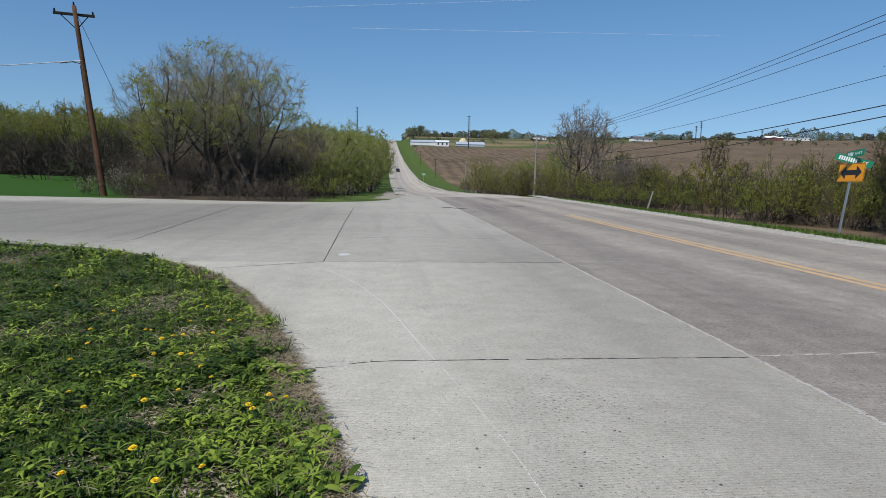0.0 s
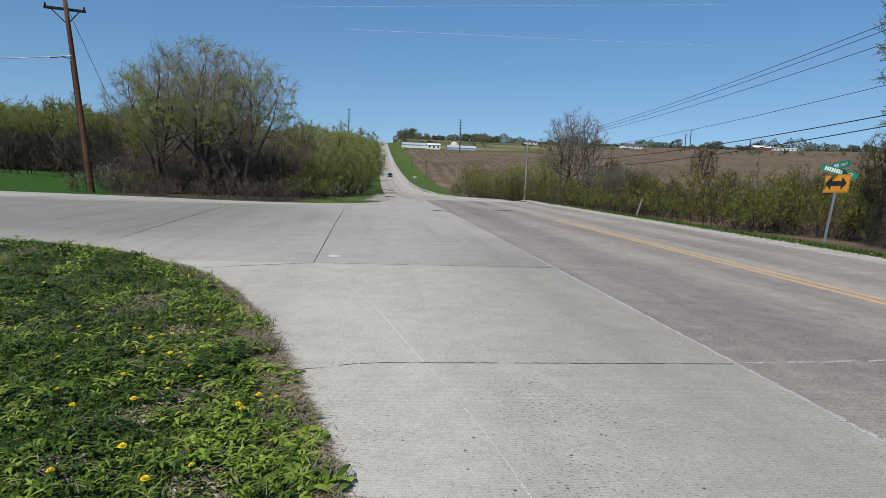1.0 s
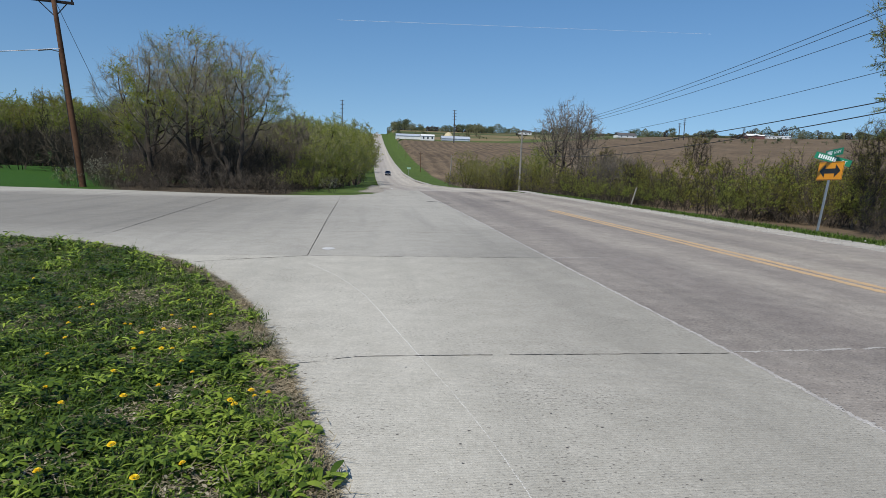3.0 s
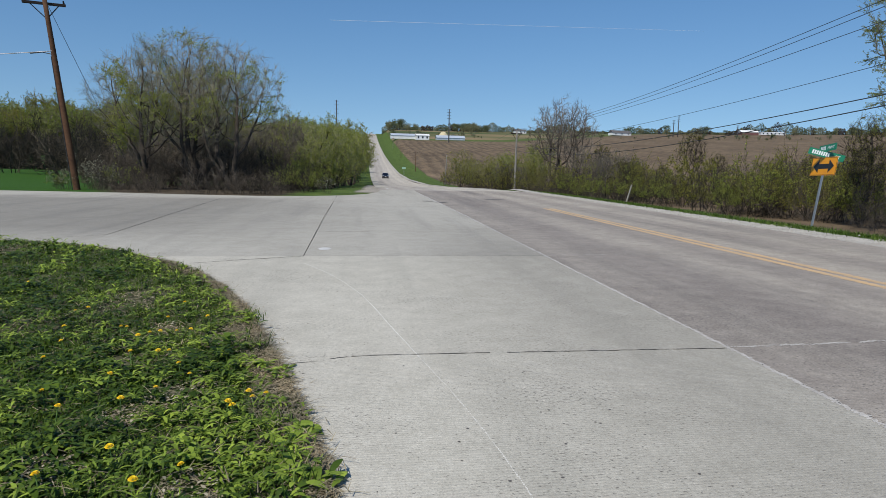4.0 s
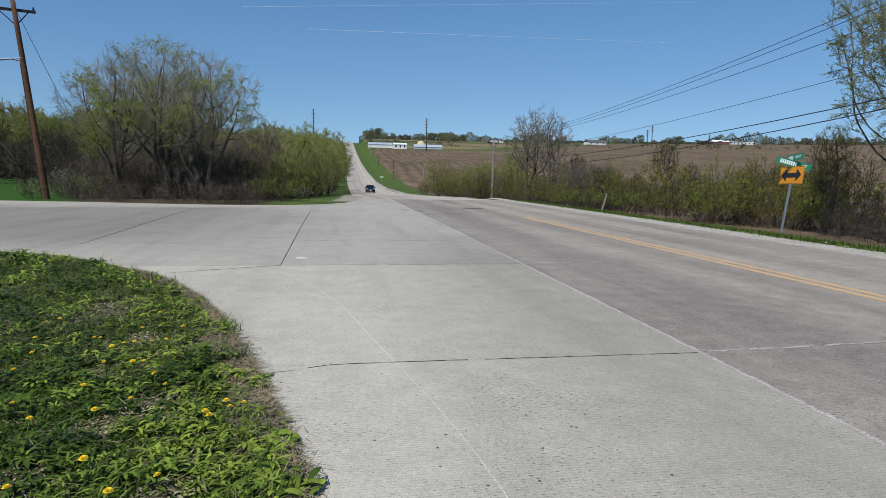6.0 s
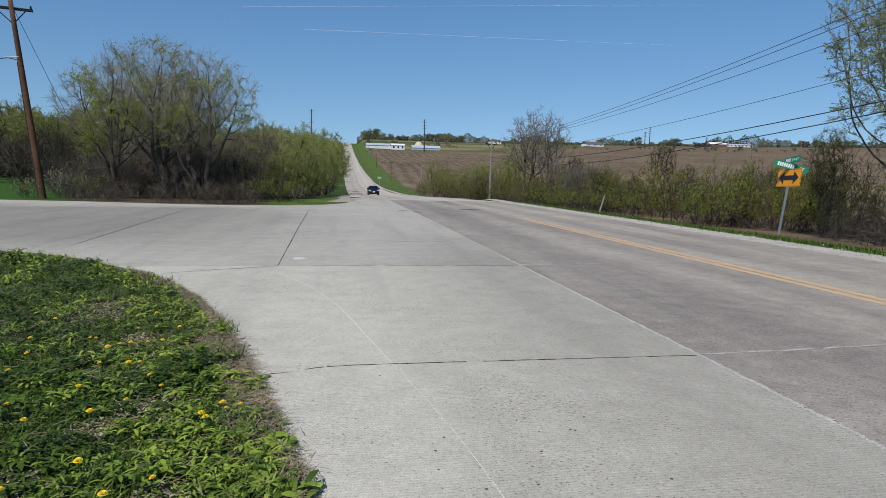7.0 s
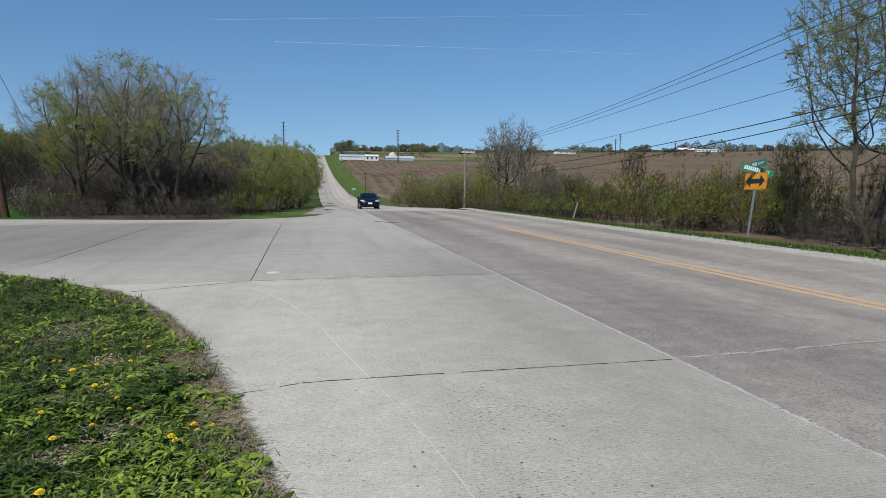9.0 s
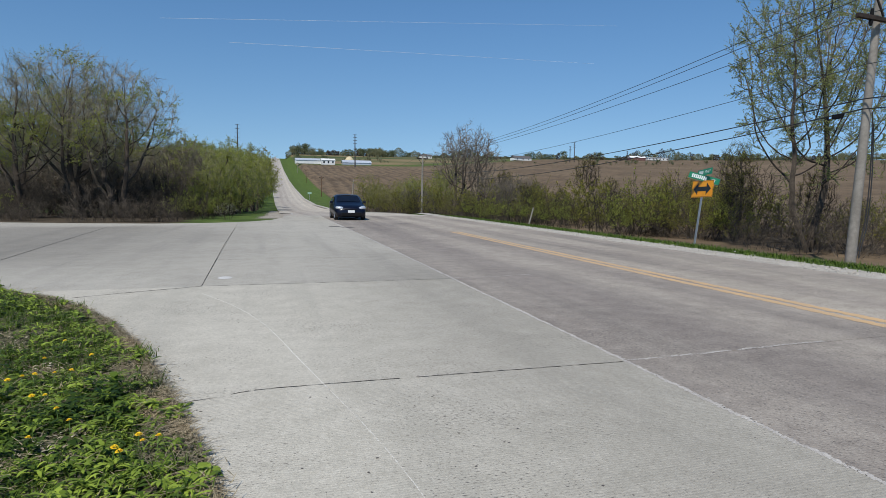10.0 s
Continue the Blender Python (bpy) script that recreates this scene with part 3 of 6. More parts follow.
    strip("sealant", [C0, (-1.57, 8.93), (-2.1, 8.66)], 0.014, 0.003, "joint", side, "", 0.6, 13)
    strip("sealant", [(-5.6, 11.5), E0, (-5.2, 18), E1], 0.012, 0.003, "joint", side, "", 0.6, 14)
    for x0, x1, k in ((-0.55, 0.9, 41), (1.05, 2.0, 42), (2.15, 3.25, 43)):
        strip("sealant", [(x0, 9.354), ((x0 + x1) / 2, 9.36), (x1, 9.354)], 0.011, 0.003, "joint", side, "", 0.9, k)
    for x0, x1, k in ((-0.7, 0.4, 44), (1.2, 2.6, 45)):
        strip("sealant", [(x0, 13.0), (x1, 13.0)], 0.011, 0.003, "joint", side, "", 0.95, k)
    # double yellow line
    for x, k in ((6.90, 20), (7.14, 21)):
        strip("yellow_line", [(x, -30), (x, 10), (x + 0.02, 21.5)], 0.15, 0.0005, "yellow", main, "worn yellow line", 0.25, k)
    for x, y, w, l in ((2.9, 25.6, 0.5, 0.5), (3.4, 24.9, 0.6, 0.4), (6.3, 27.5, 1.0, 0.5)):
        bm = BM()
        bmesh.ops.create_circle(bm, cap_ends=True, segments=11, radius=0.5, matrix=Matrix.Translation((x, y, 0.004)) @ Matrix.Diagonal((w, l, 1, 1)))
        for v in bm.verts:
            v.co.xy += Vector((random.uniform(-0.07, 0.07), random.uniform(-0.06, 0.06)))
        part("tar_patch", bm, "tar", main, "dark tar patch")
    # the road beyond the crossing, down the dip and up the hill
    st = [38.5] + [y for y in range(40, 80, 2)] + list(range(80, 300, 8)) + list(range(300, 760, 20)) + [800, 900]
    bm = BM()
    rows = []
    for y in st:
        c = float(np.interp(y, [40, 105, 277, 485, 668, 900], [5.95, 5.92, 4.9, 3.69, 2.5, 1.0]))
        w = float(np.interp(y, [40, 60, 900], [4.95, 4.6, 4.4]))
        rows.append([bm.verts.new((c + w * u, y, far_top(y) - (0.02 if abs(u) > 0.9 and y > 44 else 0))) for u in (-1, -0.82, 0, 0.82, 1)])
    for r0, r1 in zip(rows, rows[1:]):
        for k in range(4):
            bm.faces.new((r0[k], r0[k + 1], r1[k + 1], r1[k]))
    far = part("road_far", bm, "far_road", None, "pale old concrete road climbing to hilltop", True)
    tagged(far, category="road", kind="structure")
    strip("edge_line", [(1.75, 44), (1.75, 50), (1.75, 56), (1.72, 66), (1.7, 80)], 0.14, lambda x, y: far_top(y) + 0.005, "white_line", main, "worn white edge line", 0.3, 30)
    # gravel shoulder
    sh = strip("gravel_shoulder", [(11.1, -30), (11.1, 8), (11.25, 18), (11.35, 30), (11.35, 44)], 1.0, -0.012, "pale_gravel", None, "pale gravel shoulder along the road", 0.15, 31)
    tagged(sh, category="gravel", kind="structure")
    sh = strip("gravel_shoulder", [(0.2, 34.5), (0.7, 40), (0.6, 60), (0.7, 90)], 1.5, lambda x, y: rise(y) - 0.018, "gravel", None, "broken gravel shoulder beside the road", 0.35, 32)
    tagged(sh, category="gravel", kind="structure")

    for side_sign, seed in ((-1, 33), (1, 34)):
        pts = []
        for y in [48, 56, 66, 78, 105, 150, 200, 277, 360, 485, 580, 668, 760]:
            c = float(np.interp(y, [40, 105, 277, 485, 668, 900], [5.95, 5.92, 4.9, 3.69, 2.5, 1.0]))
            pts.append((c + side_sign * (float(np.interp(y, [40, 60, 900], [4.95, 4.6, 4.4])) - 0.15), y))
        sh = strip("gravel_shoulder", pts, 1.0, lambda x, y: far_top(y) + 0.012, "pale_gravel", None, "pale gravel edge of the far road", 0.0, seed)
        tagged(sh, category="gravel", kind="structure")


build_paving()

# ---------------------------------------------------------------- trees


class Wood:
    """Collects tapered tubes and small leaves for one plant."""

    def __init__(self, seed):
        self.r = random.Random(seed)
        self.v, self.f = ({k: [] for k in ("trunk", "twigs", "leaves", "buds")} for _ in "vf")

    def tube(self, a, b, r0, r1, kind, sides):
        d = (b - a).normalized()
        u = d.cross(Vector((0.31, 0.95, 0.05))).normalized()
        w = d.cross(u)
        v, f = self.v[kind], self.f[kind]
        n = len(v)
        for c, r in ((a, r0), (b, r1)):
            for k in range(sides):
                t = 2 * math.pi * k / sides
                p = c + (u * math.cos(t) + w * math.sin(t)) * r
                v.append((p.x, p.y, p.z))
        for k in range(sides):
            f.append((n + k, n + (k + 1) % sides, n + sides + (k + 1) % sides, n + sides + k))

    def leaf(self, p, size, kind="leaves"):
        r = self.r
        d = Vector((r.gauss(0, 1), r.gauss(0, 1), r.gauss(-0.2, 0.8))).normalized() * size
        s = d.cross(Vector((r.gauss(0, 1), r.gauss(0, 1), r.gauss(0, 1)))).normalized() * size * 0.32
        v, n = self.v[kind], len(self.v[kind])
        for q in (p, p + d * 0.5 + s, p + d, p + d * 0.5 - s):
            v.append((q.x, q.y, q.z))
        self.f[kind].append((n, n + 1, n + 2, n + 3))

    def grow(self, p, d, length, radius, depth, o):
        r = self.r
        pieces = o["pieces"][min(depth, len(o["pieces"]) - 1)]
        last = depth >= o["depth"]
        kids = 0 if last else o["kids"][depth]
        start = o.get("bare", 0.35) if depth == 0 else 0.15
        kind = "trunk" if depth < o.get("thick", 2) else "twigs"
        sides = o.get("sides", (7, 5, 4, 3, 3))[min(depth, 4)]
        spots = sorted(r.uniform(start, 1.0) for _ in range(kids))
        q, dd = p.copy(), d.copy()
        end = radius * (0.35 if not last else 0.3)
        for k in range(pieces):
            dd = (dd + Vector((r.gauss(0, 1), r.gauss(0, 1), r.gauss(0, 0.7))) * o["wander"] + Vector((0, 0, o["lift"][min(depth, len(o["lift"]) - 1)]))).normalized()
            nq = q + dd * length / pieces
            ra, rb = (radius + (end - radius) * (k + e) / pieces for e in (0, 1))
            self.tube(q, nq, ra, rb, kind, sides)
            for s in spots:
                if k / pieces <= s < (k + 1) / pieces or (s == 1.0 and k == pieces - 1):
                    e = s * pieces - k
                    side = dd.orthogonal().normalized()
                    side.rotate(Matrix.Rotation(r.uniform(0, 2 * math.pi), 3, dd))
                    ang = r.uniform(*o["angle"])
                    cd = (dd * math.cos(ang) + side * math.sin(ang)).normalized()
                    cl = length * r.uniform(*o["ratio"]) * (1.15 - 0.5 * s if depth == 0 else 1.0)
                    self.grow(q.lerp(nq, e), cd, cl, max(o.get("thin", 0.008), (ra + (rb - ra) * e) * r.uniform(0.45, 0.62)), depth + 1, o)
            if last and o["leaf"] and (o.get("clump") is None or o["clump"](q)):
                for _ in range(o["leaf"]):
                    self.leaf(q.lerp(nq, r.random()), o["size"] * r.uniform(0.6, 1.3))
            if last and r.random() < o.get("bud", 0):
                self.leaf(nq, o["size"] * r.uniform(0.4, 0.8), "buds")
            q = nq

    def fit(self, height, width):
        """Scales the plant to a height and a mean width."""
        pts = np.array(self.v["trunk"] + self.v["twigs"])
        top, wide = np.percentile(pts[:, 2], 99.8), np.percentile(np.abs(pts[:, :2]), 98)
        for k in self.v:
            self.v[k] = [(x * width / 2 / wide, y * width / 2 / wide, z * height / top) for x, y, z in self.v[k]]
        return self

    def meshes(self, name, trunk, twig, leaf, bud="leaf_olive"):
        sets = (("trunk", trunk), ("crown", twig), ("foliage", leaf), ("buds", bud))
        src = {"trunk": "trunk", "crown": "twigs", "foliage": "leaves", "buds": "buds"}
        return [(k, mesh_of(name + "_" + k, self.v[src[k]], self.f[src[k]], m, k == "trunk")) for k, m in sets if self.f[src[k]]]


def plant(name, meshes, x, y, z, label, category, group="", rz=0.0, size=1.0):
    ob = thing(name, x, y, z, label, category, group, rz)
    ob.scale = (size, size, size)
    for k, me in meshes:
        p = link("bud" if k == "buds" else k, me, ob)
        if k != "trunk":
            tagged(p, kind="stuff")
    return ob


def stems(w, count, spread, o, length, radius, tilt=0.35, base=0.25):
    r = w.r
    for k in range(count):
        a = 2 * math.pi * (k + r.random() * 0.7) / count
        d = Vector((math.cos(a) * tilt * r.uniform(0.4, 1.2), math.sin(a) * tilt * r.uniform(0.4, 1.2), 1)).normalized()
        w.grow(Vector((math.cos(a) * base, math.sin(a) * base, -0.15)), d, length * r.uniform(0.8, 1.1), radius * r.uniform(0.7, 1.1), 0, o)


def close_limb(w, sides, start, end, hubs):
    """Closes the last tube at both ends on points that it shares with the limbs it meets."""
    v, f = w.v["trunk"], w.f["trunk"]
    n = len(v) - 2 * sides
    for (key, p), base in ((start, n), (end, n + sides)):
        if key not in hubs:
            hubs[key] = len(v)
            v.append(p[:])
        f += [(base + k, base + (k + 1) % sides, hubs[key]) for k in range(sides)]


def colony(seed, height, width, low, points, reach, roots=3, spread=0.3, twigs=1.0, twig_len=0.35, twig_r=0.006, leaf=0, size=0.1, clump=None, bud=0.0, droop=0.0, lumps=9, fat=1.94):
    """A tree whose limbs fill a lumpy crown: each limb grows towards the free room near it."""
    w = Wood(seed)
    r = np.random.RandomState(seed)
    centre, half = np.array((0, 0, (height + low) / 2)), np.array((width / 2, width / 2, (height - low) / 2))
    # lumpy crown
    k = r.normal(size=(lumps, 3))
    k = k / np.linalg.norm(k, axis=1)[:, None] * r.uniform(0.35, 0.72, (lumps, 1))
    k[:, 2] = np.abs(k[:, 2]) * 1.1 - 0.25
    pts = k[r.randint(lumps, size=points)] + r.normal(size=(points, 3)) * 0.24
    fill = r.normal(size=(points // 2, 3))
    fill = fill / np.linalg.norm(fill, axis=1)[:, None] * r.random_sample((points // 2, 1)) ** 0.45 * 0.9
    pts = np.concatenate((pts, fill))
    pts = pts[np.linalg.norm(pts, axis=1) < 1.05] * half + centre
    step_ = reach * 0.28
    nodes, parent = [], []
    for i in range(roots):
        a = 2 * math.pi * (i + r.rand() * 0.6) / roots
        p = np.array((math.cos(a) * spread, math.sin(a) * spread, -0.15))
        d = np.array((math.cos(a) * r.uniform(0.1, 0.5), math.sin(a) * r.uniform(0.1, 0.5), 1.0))
        last = -1
        while p[2] < low * r.uniform(0.9, 1.2) or last < 0:
            nodes.append(p)
            parent.append(last)
            last = len(nodes) - 1
            d = d + r.normal(size=3) * 0.12
            d[2] = max(d[2], 0.6)
            p = p + d / np.linalg.norm(d) * step_
    arr = np.array(nodes)
    dist = np.linalg.norm(pts[:, None] - arr[None], axis=2)
    near, best = dist.argmin(1), dist.min(1)
    alive = np.ones(len(pts), bool)
    for _ in range(140):
        pull = {}
        far_ok = best < reach * (6 if _ < 12 else 2.2)
        for j in np.nonzero(alive & far_ok)[0]:
            v = pts[j] - nodes[near[j]]
            pull.setdefault(near[j], []).append(v / (np.linalg.norm(v) + 1e-6))
        if not pull:
            break
        start = len(nodes)
        for n, vs in pull.items():
            d = np.mean(vs, 0) + r.normal(size=3) * 0.09
            if parent[n] >= 0:
                d = d + (nodes[n] - nodes[parent[n]]) / step_ * 0.45
            d[2] -= droop
            l = np.linalg.norm(d)
            if l < 0.15:
                continue
            nodes.append(nodes[n] + d / l * step_)
            parent.append(n)
        fresh = np.array(nodes[start:])
        if not len(fresh):
            break
        dd = np.linalg.norm(pts[:, None] - fresh[None], axis=2)
        m, b = dd.argmin(1), dd.min(1)
        closer = b < best
        near[closer], best[closer] = m[closer] + start, b[closer]
        alive &= best > step_ * 1.25
    n = len(nodes)
    area, kids = np.zeros(n), np.zeros(n, int)
    for i in range(n - 1, -1, -1):
        if area[i] == 0:
            area[i] = twig_r * 1.6
        rad = area[i]
        if parent[i] >= 0:
            kids[parent[i]] += 1
            area[parent[i]] = (area[parent[i]] ** fat + rad ** fat) ** (1 / fat)
    V = [Vector(p) for p in nodes]
    hubs = {}
    for i in range(n):
        if parent[i] < 0:
            w.tube(Vector((0, 0, -0.4)), V[i], area[i], area[i], "trunk", 7)
            close_limb(w, 7, (-1, Vector((0, 0, -0.4))), (i, V[i]), hubs)
    for i in range(n):
        j = parent[i]
        if j < 0:
            continue
        r0, r1 = min(area[j], area[i] * 1.25), area[i]
        limb, sides = area[i] > twig_r * 4, 7 if area[i] > 0.06 else 5 if area[i] > 0.025 else 3
        w.tube(V[j], V[i], r0, r1, "trunk" if limb else "twigs", sides)
        if limb:
            close_limb(w, sides, (j, V[j]), (i, V[i]), hubs)
        if area[i] < twig_r * 5:
            d0 = (V[i] - V[j]).normalized()
            for _ in range(int(twigs * (2 if kids[i] else 4) + w.r.random())):
                d = (d0 + Vector((w.r.gauss(0, 0.6), w.r.gauss(0, 0.6), w.r.gauss(0.1 - droop * 3, 0.5)))).normalized()
                l = twig_len * w.r.uniform(0.5, 1.3)
                a = V[j].lerp(V[i], w.r.random())
                b = a + d * l
                w.tube(a, b, twig_r, twig_r * 0.5, "twigs", 3)
                if leaf and (clump is None or clump(b)):
                    for _ in range(leaf):
                        w.leaf(a.lerp(b, w.r.uniform(0.2, 1.1)), size * w.r.uniform(0.6, 1.3))
                elif w.r.random() < bud:
                    w.leaf(b, size * w.r.uniform(0.35, 0.7), "buds")
    return w


def clumps(seed, amount):
    def inside(q):
        return noise.noise(Vector((q.x * 0.45 + seed, q.y * 0.45, q.z * 0.45))) > amount
    return inside


def crown_above(seed, height, amount):
    """Leaf in the upper part of a plant, in uneven clumps."""
    def inside(q):
        return q.z > height * (1 + 0.5 * noise.noise(Vector((q.x * 0.6, q.y * 0.6, seed)))) and noise.noise(Vector((q.x * 1.1 + seed, q.y * 1.1, q.z * 1.1))) > amount
    return inside


def tree_kinds():
    kinds = {}
    for k, seed in enumerate((3, 12, 15)):
        w = colony(seed, 10.4, (8.0, 8.6, 8.2)[k], 2.3, 1700, 1.05, 4, 0.10, 2.3, 0.55, 0.0046, 8, 0.075, clumps(seed * 7, (0.25, 0.30, 0.25)[k]), 0.5, droop=-0.03, fat=1.7)
        kinds["big", k] = w.meshes("big_tree", "bark", "twig_pale", "leaf_new")
    w = colony(23, 11.6, 9.4, 2.2, 1500, 1.1, 3, 0.16, 1.8, 0.55, 0.0085, 0, droop=-0.05, lumps=7, fat=1.85)
    kinds["bare"] = w.meshes("bare_tree", "bark", "twig_mid", "leaf_olive")
    w = colony(35, 12.0, 7.4, 1.7, 1100, 1.05, 2, 0.16, 2.1, 0.42, 0.0045, 15, 0.048, clumps(5, -0.38), 0.9, lumps=10)
    kinds["tall"] = w.meshes("tall_tree", "bark", "twig_mid", "leaf_pale", "leaf_pale")
    w = colony(39, 5.6, 2.8, 1.2, 420, 0.6, 2, 0.05, 2.0, 0.4, 0.0045, 2, 0.05, clumps(9, -0.1), 0.5, droop=-0.12)
    kinds["small"] = w.meshes("small_tree", "bark", "twig", "leaf_olive")
    w = colony(40, 5.6, 3.4, 0.9, 380, 0.6, 2, 0.08, 2.0, 0.4, 0.006, 0, droop=-0.06, fat=1.8)
    kinds["sapling"] = w.meshes("sapling", "bark", "twig_mid", "leaf_olive")
    w = colony(58, 6.2, 5.2, 0.2, 800, 0.85, 5, 0.6, 1.8, 0.45, 0.006, 6, 0.075)
    kinds["young"] = w.meshes("young_tree", "bark", "twig_pale", "leaf_new")
    SH = dict(depth=3, sides=(5, 4, 3, 3, 3), kids=(5, 4, 3), thin=0.0075, pieces=(5, 4, 2, 1), wander=0.24, lift=(0.02, 0.02, 0.0), angle=(0.35, 1.0), ratio=(0.38, 0.62), leaf=0, size=0.062, bare=0.12, thick=0)
    for k, (seed, leaf, lm, tm) in enumerate(((41, 0, "leaf_olive", "twig"), (42, 8, "leaf_olive", "twig"), (43, 9, "leaf_new", "twig"), (44, 0, "leaf_olive", "twig_red"), (45, 7, "leaf_olive", "twig_red"), (46, 3, "blossom", "twig"))):
        w = Wood(seed)
        stems(w, 8, 1, dict(SH, leaf=leaf, clump=crown_above(seed, 0.6, -0.25)), 2.3, 0.022, 0.75, 0.5)
        kinds["shrub", k] = w.fit(2.5, 3.0).meshes("shrub", "bark", tm, lm)
    w = Wood(47)
    stems(w, 7, 1, dict(SH, depth=2, kids=(6, 6), pieces=(4, 3, 1), thin=0.012), 2.3, 0.03, 0.75, 0.5)
    kinds["brush"] = w.fit(2.5, 3.0).meshes("brush", "bark", "twig", "leaf_olive")
    for k, (seed, lm, size, n) in enumerate(((51, "leaf_wood", 0.14, 9), (52, "leaf_olive", 0.11, 8), (53, "leaf_new", 0.12, 9))):
        w = colony(seed, 9.0, 7.2, 0.4, 480, 1.5, 4, 0.3, 1.4, 0.7, 0.008, n, size)
        kinds["far", k] = w.meshes("far_tree", "bark", "twig_pale", lm)
    for k, (seed, lm) in enumerate(((55, "leaf_wood"), (57, "leaf_olive"))):
        w = colony(seed, 9.0, 7.6, 0.5, 520, 1.5, 6, 0.7, 1.7, 0.9, 0.013, 9, 0.14, crown_above(seed, 4.8, -0.45), lumps=14)
        kinds["wood", k] = w.meshes("wood_tree", "bark", "twig_mid", lm)
    for k, (seed, lm, size, n) in enumerate(((61, "leaf_far", 0.9, 2), (62, "leaf_far", 0.75, 2), (63, "leaf_far_dark", 0.9, 3))):
        w = Wood(seed)
        w.tube(Vector((0, 0, 0)), Vector((0.1, 0, 5)), 0.25, 0.1, "trunk", 5)
        lobes = [Vector((w.r.gauss(0, 1.6), w.r.gauss(0, 1.6), w.r.uniform(2.2, 7.0))) for _ in range(7)]
        for _ in range(760):
            c = w.r.choice(lobes)
            d = Vector((w.r.gauss(0, 1), w.r.gauss(0, 1), w.r.gauss(0, 0.9))).normalized() * 1.9 * w.r.random() ** 0.5
            w.leaf(c + d, size * w.r.uniform(0.5, 0.85))
        kinds["hill", k] = w.meshes("hill_tree", "bark", "twig", lm)
    return kinds


KINDS = tree_kinds()
BARE_SHRUB, LEAFY_SHRUB = "tangled grey-brown shrub with bare twigs", "shrub in young olive-green leaf"


def shrub(k, x, y, size, group, rng):
    plant("shrub", KINDS["shrub", k], x, y, land(x, y) - 0.06, BARE_SHRUB if k in (0, 3) else LEAFY_SHRUB, "shrub", group, rng.uniform(0, 360), size)


def at_rise(rng, slope, s):
    """The place in a direction (x per y) at which the hillside has come as far as s."""
    lo, hi = 0.0, 2000.0
    for _ in range(40):
        y = (lo + hi) / 2
        lo, hi = (y, hi) if math.hypot(0.75 * max(0, slope * y - 15), y) < s else (lo, y)
    return slope * lo, lo


